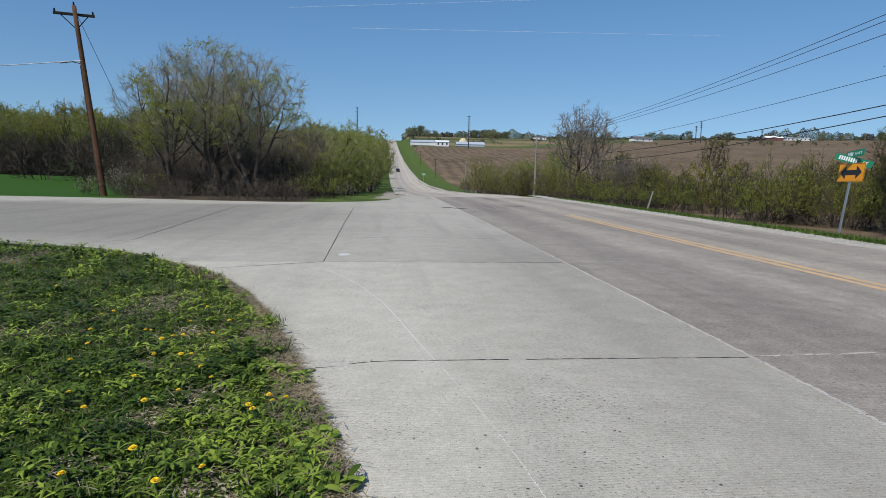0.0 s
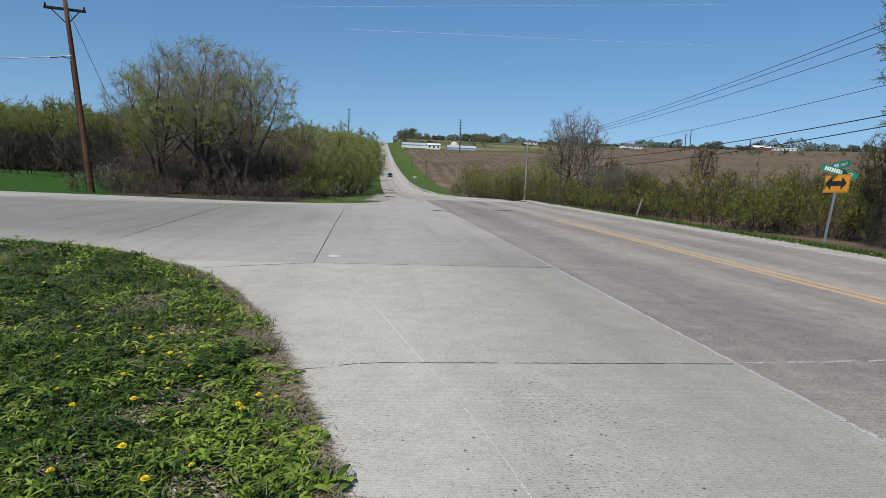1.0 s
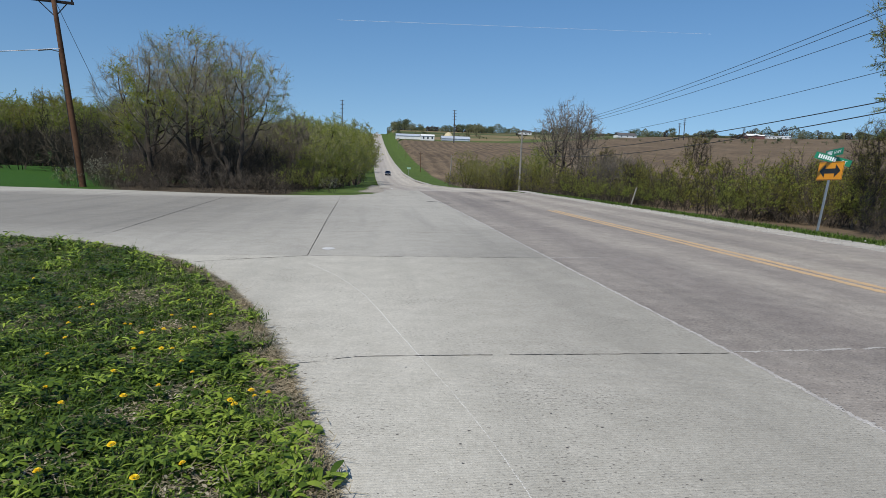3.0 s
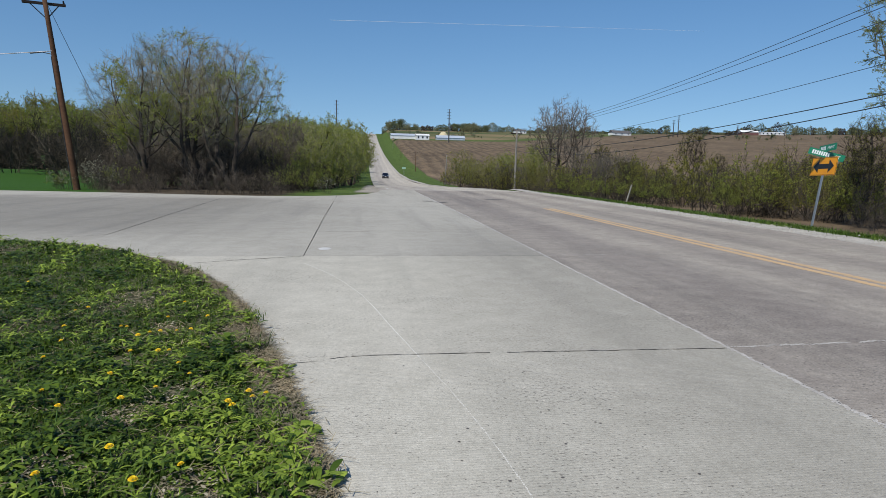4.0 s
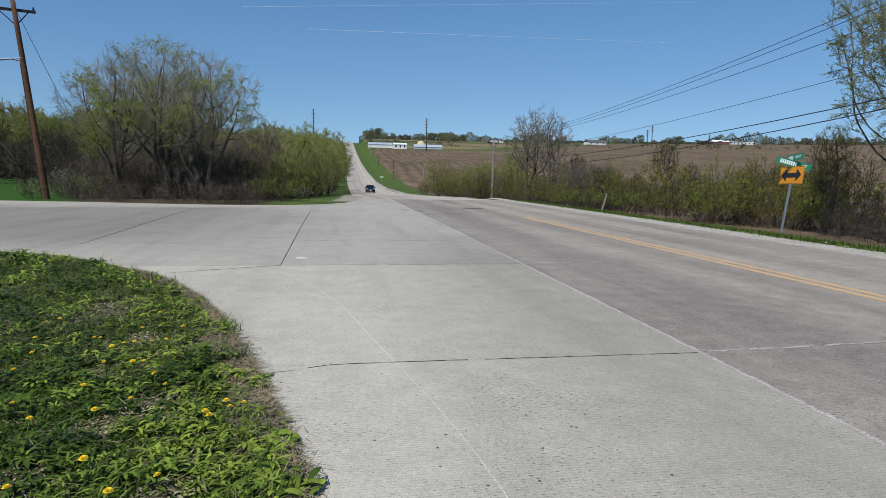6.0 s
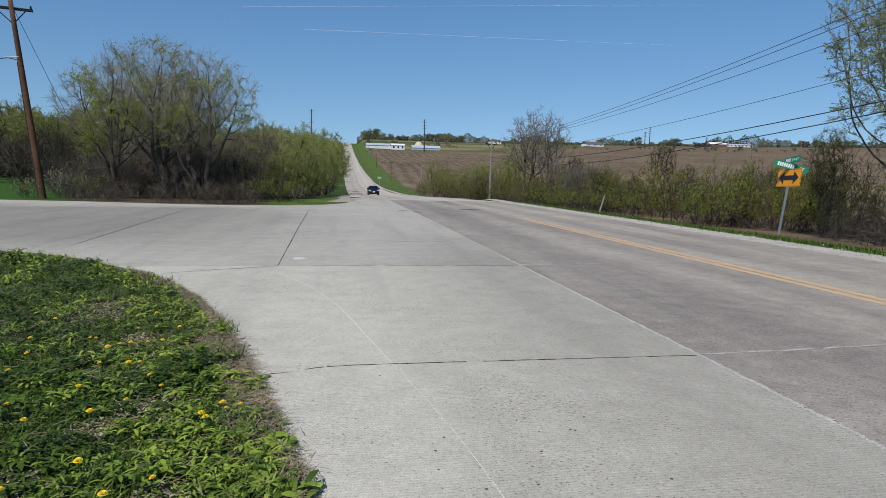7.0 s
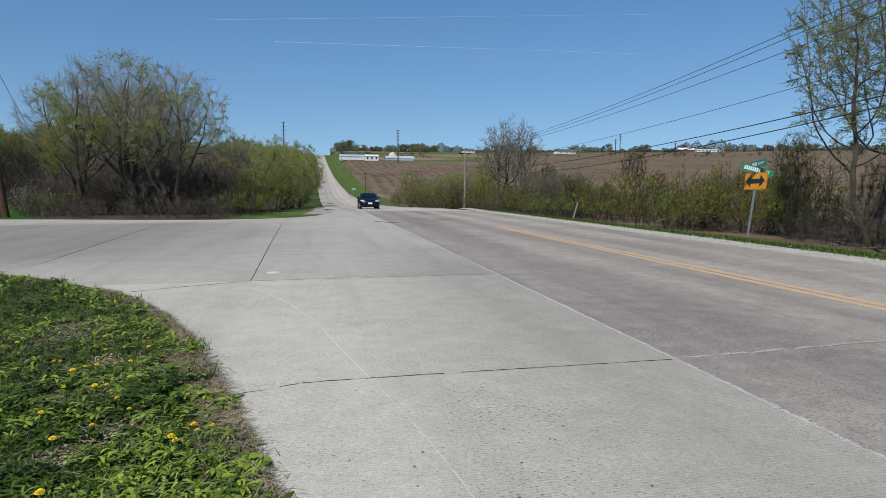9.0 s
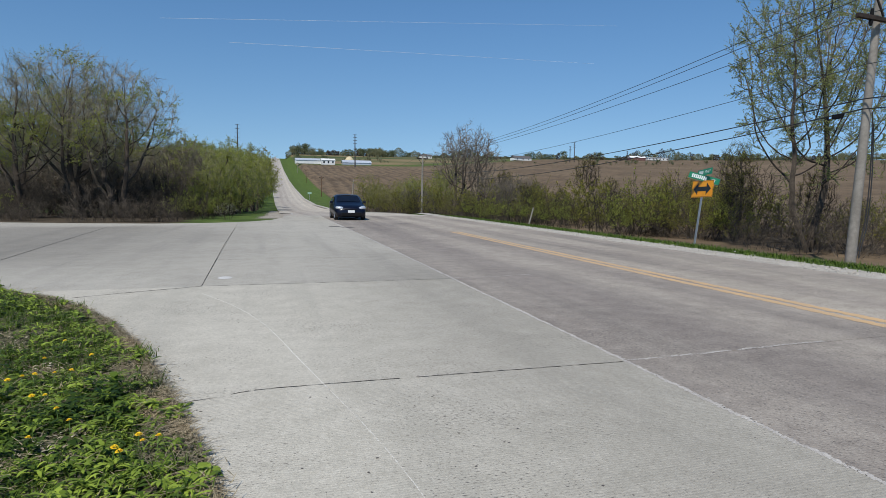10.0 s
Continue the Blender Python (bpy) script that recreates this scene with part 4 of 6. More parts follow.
def build_trees():
    rng = random.Random(11)
    for x, y, s, k, rz in ((-11.9, 35.6, 0.80, 0, 20), (-9.7, 36.2, 0.88, 1, 130), (-7.5, 35.4, 0.81, 2, 250), (-12.4, 46, 0.9, 2, 80)):
        plant("tree", KINDS["big", k], x, y, land(x, y), "leafing tree with dark trunks and fine grey twigs", "tree", "roadside trees", rz, s)
    plant("tree", KINDS["bare"], 23.5, 70, land(23.5, 70), "tall bare tree with upright reddish twigs", "tree", "", 40, 1.03)
    plant("tree", KINDS["tall"], 20.4, 18, land(20.4, 18), "tall sparse tree in young pale leaf", "tree", "", 0, 1.0)
    for x, y, s, rz in ((29.9, 52, 1.05, 0), (23.2, 25, 0.9, 90), (24.6, 60, 1.0, 200)):
        plant("tree", KINDS["small"], x, y, land(x, y), "slender young tree with budding twigs", "tree", "slender trees", rz, s)
    for i in range(9):
        y = 19 + 4.3 * i + rng.uniform(-1.5, 1.5)
        x = rng.uniform(18.2, 24.0)
        plant("tree", KINDS["small"], x, y, land(x, y), "thin sapling rising from the hedge", "tree", "hedge saplings", rng.uniform(0, 360), rng.uniform(0.5, 0.72))
    for x, y, s, rz in ((-5.5, 44, 1.0, 130), (-4.4, 46, 0.85, 20)):
        plant("tree", KINDS["sapling"], x, y, land(x, y), "slender bare sapling with pale twigs", "tree", "thicket saplings", rz, s)
    for i in range(16):
        x, y = -14.5 + 0.68 * i + rng.uniform(-0.5, 0.5), rng.uniform(38, 46)
        plant("tree", KINDS["sapling"], x, y, land(x, y), "slender bare sapling tangled in the thicket", "tree", "thicket saplings", rng.uniform(0, 360), rng.uniform(0.6, 0.95))
    # undergrowth at the far side of the side road
    for i in range(74):
        deep = rng.random()
        x = rng.uniform(-14.2, -2.4) - 4.5 * deep * (rng.random() < 0.5)
        front = 32.0 if x < -9 else 30.6 + max(0.0, (x + 4.6) * 1.8)
        y = front + 0.6 + deep * 15
        k = rng.choice((0, 0, 0, 3, 3, 3, 0))
        if x > -5.0:
            k = rng.choice((0, 1, 2, 2, 4))
        shrub(k, min(x, -2.4 - 0.5 * deep), y, rng.uniform(0.45, 0.8) + rng.uniform(0.5, 1.0) * deep, "roadside shrubs", rng)
    for i in range(22):
        x = rng.uniform(-13.6, -4.2)
        shrub(rng.choice((0, 3, 0, 3)), x, (31.7 if x < -9 else 30.5) + rng.uniform(0.0, 0.7), rng.uniform(0.3, 0.55), "roadside shrubs", rng)
    for x, y, z in ((-2.9, 35.0, 0.45), (-3.0, 38.2, 0.7), (-2.4, 41, 0.6), (-2.6, 45, 0.8), (-2.5, 50, 0.8), (-4.3, 36.5, 0.8), (-16.2, 34.4, 0.5), (-13.2, 34.6, 0.75)):
        shrub(2, x, y, z, "roadside shrubs", rng)
    for x, y, z in ((-13.9, 33.8, 0.6), (-15.6, 33.6, 0.5), (-1.9, 33.0, 0.4), (-14.8, 35.4, 0.75)):
        plant("shrub", KINDS["shrub", 5], x, y, land(x, y), "low shrub with white blossom", "shrub", "blossoming shrubs", rng.uniform(0, 360), z)
    # hedge belt along the pole line
    for i in range(118):
        y = 15 + 81 * rng.random() ** 1.25
        x = rng.uniform(17.0, 26.5) + (2.2 if y < 26 else 0) - max(0, (y - 40)) * 0.02
        shrub(rng.choice((0, 3, 1, 1, 2, 2, 4, 4)) if y > 24 else rng.choice((0, 3, 4, 3)), x, y, (1.0 if y > 24 else 0.72) * rng.choice((rng.uniform(0.5, 0.85), rng.uniform(0.9, 1.4))) * (1.3 if y > 50 else 1.0), "hedge shrubs", rng)
    for i in range(38):
        y = 17 + 34 * rng.random()
        x = rng.uniform(17.4, 21.5) + (1.8 if y < 26 else 0)
        shrub(rng.choice((1, 2, 2, 4)) if y > 24 else rng.choice((0, 4)), x, y, rng.uniform(0.75, 1.25) * (1.0 if y > 24 else 0.7), "hedge shrubs", rng)
    for i in range(11):
        y = rng.uniform(24, 35)
        shrub(rng.choice((1, 4, 2)), 0.4 + y * rng.uniform(0.66, 0.92), y, rng.uniform(1.1, 1.5), "hedge shrubs", rng)
    for i in range(6):
        y = 96 + 8 * i
        shrub(rng.choice((1, 2, 4)), rng.uniform(15.5, 20), y, rng.uniform(1.0, 1.7), "hedge shrubs", rng)
    for i in range(26):
        y = rng.uniform(58, 98)
        shrub(rng.choice((0, 3, 3, 4)), rng.uniform(17.0, 24.5), y, rng.uniform(0.9, 1.5), "hedge shrubs", rng)
    for i in range(16):
        x, y = rng.uniform(17.5, 25), rng.choice((rng.uniform(42, 56), rng.uniform(78, 94)))
        plant("tree", KINDS["sapling"], x, y, land(x, y), "bare grey-brown sapling rising from the hedge", "tree", "hedge saplings", rng.uniform(0, 360), rng.uniform(0.6, 0.95))
    for x, y, s in ((16.4, 104, 0.8), (17.8, 97, 0.55), (20.5, 92, 0.7)):
        plant("tree", KINDS["far", 1], x, y, land(x, y), "bushy young tree in olive-green leaf", "tree", "hedge trees", 70 * s, s)
    for i in range(7):
        y = rng.uniform(73, 125)
        x = rng.uniform(18.5, 28)
        plant("tree", KINDS["far", rng.choice((1, 1, 2))], x, y, land(x, y), "bushy young tree in olive-green leaf", "tree", "hedge trees", rng.uniform(0, 360), rng.uniform(0.62, 0.9))
    for x, y in ((15.8, 36), (16.0, 40), (15.6, 30)):
        shrub(2, x, y, 0.72, "hedge shrubs", rng)
    # leafy rows along the far road
    for x, y, s in ((-3.4, 41, 0.62), (-5.6, 44, 0.8), (-3.6, 47, 0.85), (-5.2, 51, 1.0), (-3.4, 54, 0.95), (-6.8, 57, 1.1), (-3.5, 62, 1.1), (-6.0, 68, 1.25), (-3.4, 74, 1.25)):
        plant("tree", KINDS["young"], x, y, land(x, y) - 0.1, "bushy young tree leafy down to the ground", "tree", "trees beside the far road", rng.uniform(0, 360), s)
    for i in range(60):
        y = 46 + 330 * (i / 60) ** 1.5
        x = -2.2 - (2.5 if y < 60 else 0) - (4 + 0.07 * y) * rng.random() ** 1.5
        plant("tree", KINDS["far", rng.choice((2, 2, 1, 2))], x, y, land(x, y), "bushy tree in young green leaf", "tree", "trees beside the far road", rng.uniform(0, 360), rng.uniform(0.82, 1.0) * min(1.15, (1.4 + 0.093 * y - land(x, y)) / 9))
    # wood behind the lawn
    for i in range(66):
        u = rng.random()
        x = -22 - 78 * u
        y = rng.uniform(100, 128) if u > 0.15 else rng.uniform(70, 125)
        plant("tree", KINDS["wood", rng.choice((0, 0, 1))] if y < 124 else KINDS["far", rng.choice((0, 1, 2))], x, y, land(x, y), "wood-edge tree with yellow-green crown", "tree", "wood edge", rng.uniform(0, 360), rng.uniform(0.78, 1.03) * y * 0.0128)
    for i in range(24):
        x, y = rng.uniform(-112, -40), rng.uniform(126, 155)
        plant("tree", KINDS["far", rng.choice((0, 0, 2))], x, y, land(x, y), "wood-edge tree with yellow-green crown", "tree", "wood edge", rng.uniform(0, 360), rng.uniform(0.8, 1.0) * y * 0.0122)
    for i in range(20):
        y = rng.uniform(150, 270)
        x = -9 - rng.random() * 0.42 * y
        plant("tree", KINDS["far", rng.choice((0, 1, 2))], x, y, land(x, y), "bushy tree in young green leaf", "tree", "wood edge", rng.uniform(0, 360), rng.uniform(1.0, 1.4))
    verts, faces = [], []
    for i in range(110):
        x = rng.uniform(-104, -26)
        y, size, turn = rng.uniform(93, 99) if x < -38 else rng.uniform(66, 95), rng.uniform(1.7, 3.5), rng.uniform(0, 6.28)
        c, t, z = math.cos(turn) * size, math.sin(turn) * size, land(x, y) - 0.1
        for k, me in KINDS["brush"]:
            n = len(verts)
            verts += [(x + v.co.x * c - v.co.y * t, y + v.co.x * t + v.co.y * c, z + v.co.z * size) for v in me.vertices]
            faces += [tuple(n + j for j in f.vertices) for f in me.polygons]
    ob = link("wood_edge_brush", mesh_of("wood_edge_brush", verts, faces, "twig"))
    tagged(ob, "tangled bare brush along the edge of the wood", "brush", kind="stuff")
    # the far tree line on the crest, past counting
    verts, faces, index, names = [], [], [], ["bark", "twig", "leaf_far", "leaf_far_dark"]
    for i in range(360):
        slope = rng.uniform(0.02, 1.6) if i > 120 else rng.uniform(0.025, 0.2)
        near = rng.random() < 0.45
        thick = noise.noise(Vector((slope * 22, 3.0 * near, 1.7))) + 0.5 * noise.noise(Vector((slope * 90, 5.0, 2.1)))
        if thick < -0.5 + 0.35 * rng.random():
            continue
        x, y = at_rise(rng, slope, rng.uniform(512, 575) if i <= 120 and near else rng.uniform(545, 600) if near else rng.uniform(640, 725))
        if x < 22:
            x = 22
        size, turn = (rng.uniform(0.25, 0.7) if near else rng.uniform(0.5, 1.25)) * (0.85 + 0.7 * max(0, thick)), rng.uniform(0, 6.28)
        c, t = math.cos(turn) * size, math.sin(turn) * size
        z = land(x, y) - 0.3
        for k, me in KINDS["hill", rng.choice((0, 1, 2))]:
            n = len(verts)
            verts += [(x + v.co.x * c - v.co.y * t, y + v.co.x * t + v.co.y * c, z + v.co.z * size) for v in me.vertices]
            faces += [tuple(n + j for j in f.vertices) for f in me.polygons]
            index += [names.index({"grey_bark": "bark", "twigs": "twig", "hazed_far_leaves": "leaf_far"}.get(me.materials[0].name, "leaf_far_dark"))] * len(me.polygons)
    for i in range(62000):
        slope = rng.uniform(0.02, 1.7)
        tall = 2.2 + 9.0 * max(0.0, 0.25 + noise.noise(Vector((slope * 14, 0.5, 4.1))) + 0.6 * noise.noise(Vector((slope * 60, 0.5, 8.3))) + 0.35 * noise.noise(Vector((slope * 210, 0.5, 3.3))))
        x, y = at_rise(rng, slope, 690 + 25 * noise.noise(Vector((slope * 30, 2.2, 0.4))) + rng.uniform(-6, 6))
        p = Vector((x, y, land(x, y) + tall * rng.random() ** 1.3))
        d = Vector((rng.gauss(0, 1), rng.gauss(0, 0.6), rng.gauss(0, 1))).normalized() * rng.uniform(0.3, 0.6)
        e = d.cross(Vector((rng.gauss(0, 0.3), 1, rng.gauss(0, 0.3)))) * 0.8
        n = len(verts)
        verts += [(p + q)[:] for q in (d, e, -d, -e)]
        faces.append((n, n + 1, n + 2, n + 3))
        tone = noise.noise(Vector((slope * 45, 7.5, 1.1)))
        index.append(3 if tone > 0.1 else 2 if tone > -0.25 else 1)
    ob = link("hilltop_trees", mesh_of("hilltop_trees", verts, faces, names, False, index))
    tagged(ob, "distant line of budding trees along the hilltop", "trees", kind="stuff")


build_trees()

# ---------------------------------------------------------------- poles and cables


def utility_pole(x, y, height, lean, material, label, arm=True, arm_turn=0.0, radius=0.15, arm_w=2.4):
    ob = thing("utility_pole", x, y, land(x, y) - 0.1, label, "utility pole", "utility poles")
    ob.matrix_world = pose(x, y, land(x, y) - 0.1, lean[0], lean[1], 0)
    bm = BM()
    n = 8
    prev = None
    for k in range(n + 1):
        t = k / n
        r = radius * (1 - 0.38 * t)
        ring = [bm.verts.new((math.cos(a) * r * (1 + 0.03 * math.sin(3 * a + k)), math.sin(a) * r, t * height)) for a in (2 * math.pi * i / 14 for i in range(14))]
        if prev:
            for i in range(14):
                bm.faces.new((prev[i], prev[(i + 1) % 14], ring[(i + 1) % 14], ring[i]))
        prev = ring
    bm.faces.new(prev)
    part("shaft", bm, material, ob, smooth=True)
    if arm:
        m = Matrix.Rotation(radians(arm_turn), 4, "Z")
        bm = box(BM(), -arm_w / 2, arm_w / 2, 0.13, 0.24, height - 0.45, height - 0.32, 0.01, m)
        part("crossarm", bm, "arm", ob)
        for s in (-1, 1):
            part("brace", rod(BM(), m @ Vector((s * min(0.7, arm_w * 0.33), 0.18, height - 0.44)), m @ Vector((0, 0.14, height - 1.15)), 0.025), "arm", ob)
            part("insulator", rod(BM(), m @ Vector((s * arm_w * 0.46, 0.18, height - 0.32)), m @ Vector((s * arm_w * 0.46, 0.18, height - 0.16)), 0.05, 0.035), "trim_black", ob)
        part("insulator", rod(BM(), (0, 0, height), (0, 0, height + 0.2), 0.05, 0.035), "trim_black", ob)
    return ob


def hose(name, pts, radius, material, sides=6):
    """A bent tube along points."""
    v, f = [], []
    for k, p in enumerate(pts):
        d = (pts[min(k + 1, len(pts) - 1)] - pts[max(k - 1, 0)]).normalized()
        u = d.cross(Vector((0.21, 0.13, 0.97) if abs(d.z) < 0.8 else (1, 0.1, 0))).normalized()
        w = d.cross(u)
        v += [(p + (u * math.cos(t) + w * math.sin(t)) * radius)[:] for t in (2 * math.pi * i / sides for i in range(sides))]
        if k:
            f += [((k - 1) * sides + i, (k - 1) * sides + (i + 1) % sides, k * sides + (i + 1) % sides, k * sides + i) for i in range(sides)]
    return mesh_of(name, v, f, material, True)


def cable(a, b, sag, radius, material="cable", label="dark overhead cable strung between poles", n=24):
    a, b = Vector(a), Vector(b)
    pts = [a.lerp(b, k / n) - Vector((0, 0, 4 * sag * (k / n) * (1 - k / n))) for k in range(n + 1)]
    ob = link("overhead_cable", hose("overhead_cable", pts, radius, material))
    return tagged(ob, label, "cable", "overhead cables")


def transmission_pole(x, y, height):
    z = land(x, y)
    ob = thing("transmission_pole", x, y, z, "tall dark steel transmission pole on the horizon", "transmission pole", "transmission poles")
    part("shaft", rod(BM(), (0, 0, 0), (0, 0, height), 0.5, 0.3, 8), "dark_steel", ob)
    for h in (0.72, 0.81, 0.90, 0.98):
        part("crossarm", rod(BM(), (-1.5, 0, height * h), (1.5, 0, height * h), 0.13, 0.13, 6), "dark_steel", ob)


def build_poles():
    lp = utility_pole(-14.9, 33.4, 9.9, (0, -5.7), "pole_brown", "leaning brown wooden utility pole with crossarm", True, 38, 0.165, 1.9)
    link("riser_cable", hose("riser_cable", [Vector((-0.2 + 0.012 * h, -0.06, h)) for h in (0.1, 2, 4, 5.5, 6.6, 6.9)], 0.02, "cable"), lp)
    link("standoff", hose("standoff", [Vector((-0.1, -0.05, 7.0)), Vector((-0.5, -0.05, 7.12)), Vector((-1.1, -0.03, 7.1))], 0.025, "cable"), lp)
    ob = utility_pole(15.85, 12.6, 8.4, (0, 2.7), "pole_grey", "weathered grey wooden utility pole beside the road", True, 0, 0.135, 1.6)
    part("crossarm", box(BM(), -0.95, 0.1, -0.26, -0.16, 6.55, 6.66, 0.01), "arm", ob)
    part("insulator", rod(BM(), (-0.45, -0.21, 6.66), (-0.45, -0.21, 6.84), 0.05, 0.035), "trim_black", ob)
    part("insulator", rod(BM(), (-0.45, -0.21, 6.40), (-0.45, -0.21, 6.55), 0.035, 0.05), "trim_black", ob)
    part("brace", rod(BM(), (-0.5, -0.2, 7.4), (0, -0.18, 6.7), 0.03), "arm", ob)
    for k, dx in enumerate((0.25, 0.33)):
        pts = [Vector((dx - 0.10 * (1 - u) ** 2 + 0.10 * math.sin(u * 3.1) - 0.12 * step(0.75, 1, u), -0.05, 4.2 - 0.3 * k - u * (4.0 - 0.3 * k))) for u in (i / 14 for i in range(15))]
        link("riser_cable", hose("riser_cable", pts, 0.018, "cable"), ob)
    jb = part("junction_box", box(BM(), 15.87, 15.97, 13.2, 13.5, 3.66, 3.80, 0.02), "trim_black", None, "black splice box hung on the cable")
    tagged(jb, category="splice box")
    utility_pole(17.8, 70, 7.6, (0, 0.5), "pole_grey", "weathered grey wooden utility pole", True, 0, 0.15, 1.4)
    utility_pole(16.8, 214, 7.2, (0, 0.5), "pole_brown", "slim brown wooden utility pole", True, 0, 0.11, 1.6)
    utility_pole(16.8, 315, 7.4, (0, -0.5), "pole_brown", "slim brown wooden utility pole", True, 0, 0.11, 1.6)
    utility_pole(16.6, 420, 7.4, (0, 0.5), "pole_grey", "weathered grey wooden utility pole", True, 0, 0.16, 1.6)
    for a, b in (((17.8, 70, 6.2), (16.9, 130, 4.6)), ((16.9, 130, 4.6), (16.8, 214, 8.0)), ((16.8, 214, 8.0), (16.8, 315, 13.0))):
        cable(a, b, 0.7, 0.008)
    st = thing("wooden_stake", 14.4, 31, land(14.4, 31) - 0.05, "short pale leaning wooden stake in the verge", "stake")
    part("shaft", rod(BM(), (0, 0, 0), (0.28, 0, 1.05), 0.05, 0.04, 7), "pole_grey", st)
    utility_pole(16.9, 130, 6.6, (0, 3.0), "pole_grey", "short leaning grey wooden utility pole", False, 0, 0.16)
    for dx, z0, z1, s, r in ((-0.75, 6.75, 6.2, 0.9, 0.010), (-0.5, 6.66, 6.1, 0.9, 0.010), (0, 6.37, 6.0, 0.75, 0.010), (0, 5.03, 4.9, 0.72, 0.009), (0, 4.11, 4.2, 0.85, 0.017), (0, 3.84, 3.74, 1.05, 0.017)):
        cable((15.9 + dx, 12.6, z0), (17.8 + dx, 70, z1), s, r)
        cable((15.9 + dx, 12.6, z0), (14.5 + dx, -40, z0 + 1.0), s, r)
    cable((-15.6, 33.3, 7.0), (-60, 36, 6.6), 0.9, 0.022, "alu_cable", "pale service cable leaving the wooden pole")
    cable((-15.75, 33.3, 9.4), (-12.9, 36.5, 0.0), 0.05, 0.012, "cable", "guy wire of the leaning pole")
    for x, y, top in ((-23.8, 450, 50.5), (59.9, 450, 46.4), (298, 560, 53.4), (303, 560, 58.0), (366, 560, 50.8), (417.5, 560, 47.0), (481, 560, 47.4)):
        transmission_pole(x, y, top - land(x, y))


build_poles()

# ---------------------------------------------------------------- sign


def build_sign():
    x, y = 15.06, 18.0
    ob = new("road_sign")
    tagged(ob, "yellow double-arrow warning sign with green street plates", "road sign")
    ob.matrix_world = pose(x, y, land(x, y) - 0.05, 0, 0, 0) @ Matrix.Rotation(radians(7.0), 4, "Y") @ pose(0, 0, 0, 0, 0, -95)
    bm = box(BM(), -0.045, 0.045, 0.0, 0.035, 0, 2.45, 0.006)
    part("post", bm, "steel", ob, "galvanised steel post")
    bm = box(BM(), -0.61, 0.61, -0.012, -0.004, 1.72, 2.32)
    panel = part("panel", bm, "sign_yellow", ob, "yellow sheet with black double arrow")
    panel.matrix_local = Matrix.Translation((0, 0, 2.05)) @ pose(0, 0, 0, 0, -1, 0) @ Matrix.Translation((0, 0, -2.0))
    bm = BM()
    pts = [(-0.5, 2.02), (-0.24, 2.24), (-0.24, 2.1), (0.24, 2.1), (0.24, 2.24), (0.5, 2.02), (0.24, 1.8), (0.24, 1.94), (-0.24, 1.94), (-0.24, 1.8)]
    bm.faces.new([bm.verts.new((px, -0.0165, pz)) for px, pz in pts])
    part("arrow", bm, "sign_black", panel)
    bm = BM()
    for a, b, c, d in ((-0.6, 0.6, 1.735, 1.745), (-0.6, 0.6, 2.295, 2.305), (-0.6, -0.59, 1.735, 2.305), (0.59, 0.6, 1.735, 2.305)):
        box(bm, a, b, -0.0155, -0.0125, c, d)
    part("border", bm, "sign_black", panel)
    for turn, tip, z, w, words in ((56, 11, 2.46, 1.05, (("bars", -0.42, 0.14), ("ST", 0.25, 0))), (-3, -5, 2.68, 0.88, (("bars", -0.34, -0.06), ("HWY", 0.0, 0)))):
        me = bpy.data.meshes.new("name_plate")
        bm = box(BM(), -w / 2, w / 2, -0.005, 0.005, -0.11, 0.11)
        bm.to_mesh(me)
        bm.free()
        me.materials.append(M["sign_green"])
        face = link("name_plate", me, ob, "green street plate with white lettering")
        face.matrix_local = pose(0, 0, z, 0, 0, turn) @ pose(0, 0, 0, 0, tip, 0)
        for word, x0, x1 in words:
            for side in (-1,):
                if word == "bars":
                    bm = BM()
                    k = x0
                    while k < x1 - 0.04:
                        box(bm, k, k + 0.045, -0.009, -0.006, -0.065, 0.065)
                        k += 0.066
                    part("lettering", bm, "sign_white", face)
                else:
                    cu = bpy.data.curves.new("lettering", "FONT")
                    cu.body, cu.size, cu.extrude = word, 0.15, 0.001
                    t = new("lettering", cu)
                    t.data.materials.append(M["sign_white"])
                    t.parent = face
                    t.matrix_local = pose(x0, -0.009, -0.055, 90, 0, 0)


build_sign()


def build_verge_sign():
    x, y = 11.4, 192
    ob = thing("verge_sign", x, y, land(x, y) - 0.05, "small pale green sign on a thin post in the verge", "road sign")
    part("post", rod(BM(), (0, 0, 0), (0, 0, 2.5), 0.05, 0.05, 8), "steel", ob)
    part("panel", box(BM(), -0.6, 0.6, -0.07, -0.05, 1.9, 2.5, 0.004), "sign_plate", ob, "pale green sheet")


build_verge_sign()

# ---------------------------------------------------------------- far farm buildings


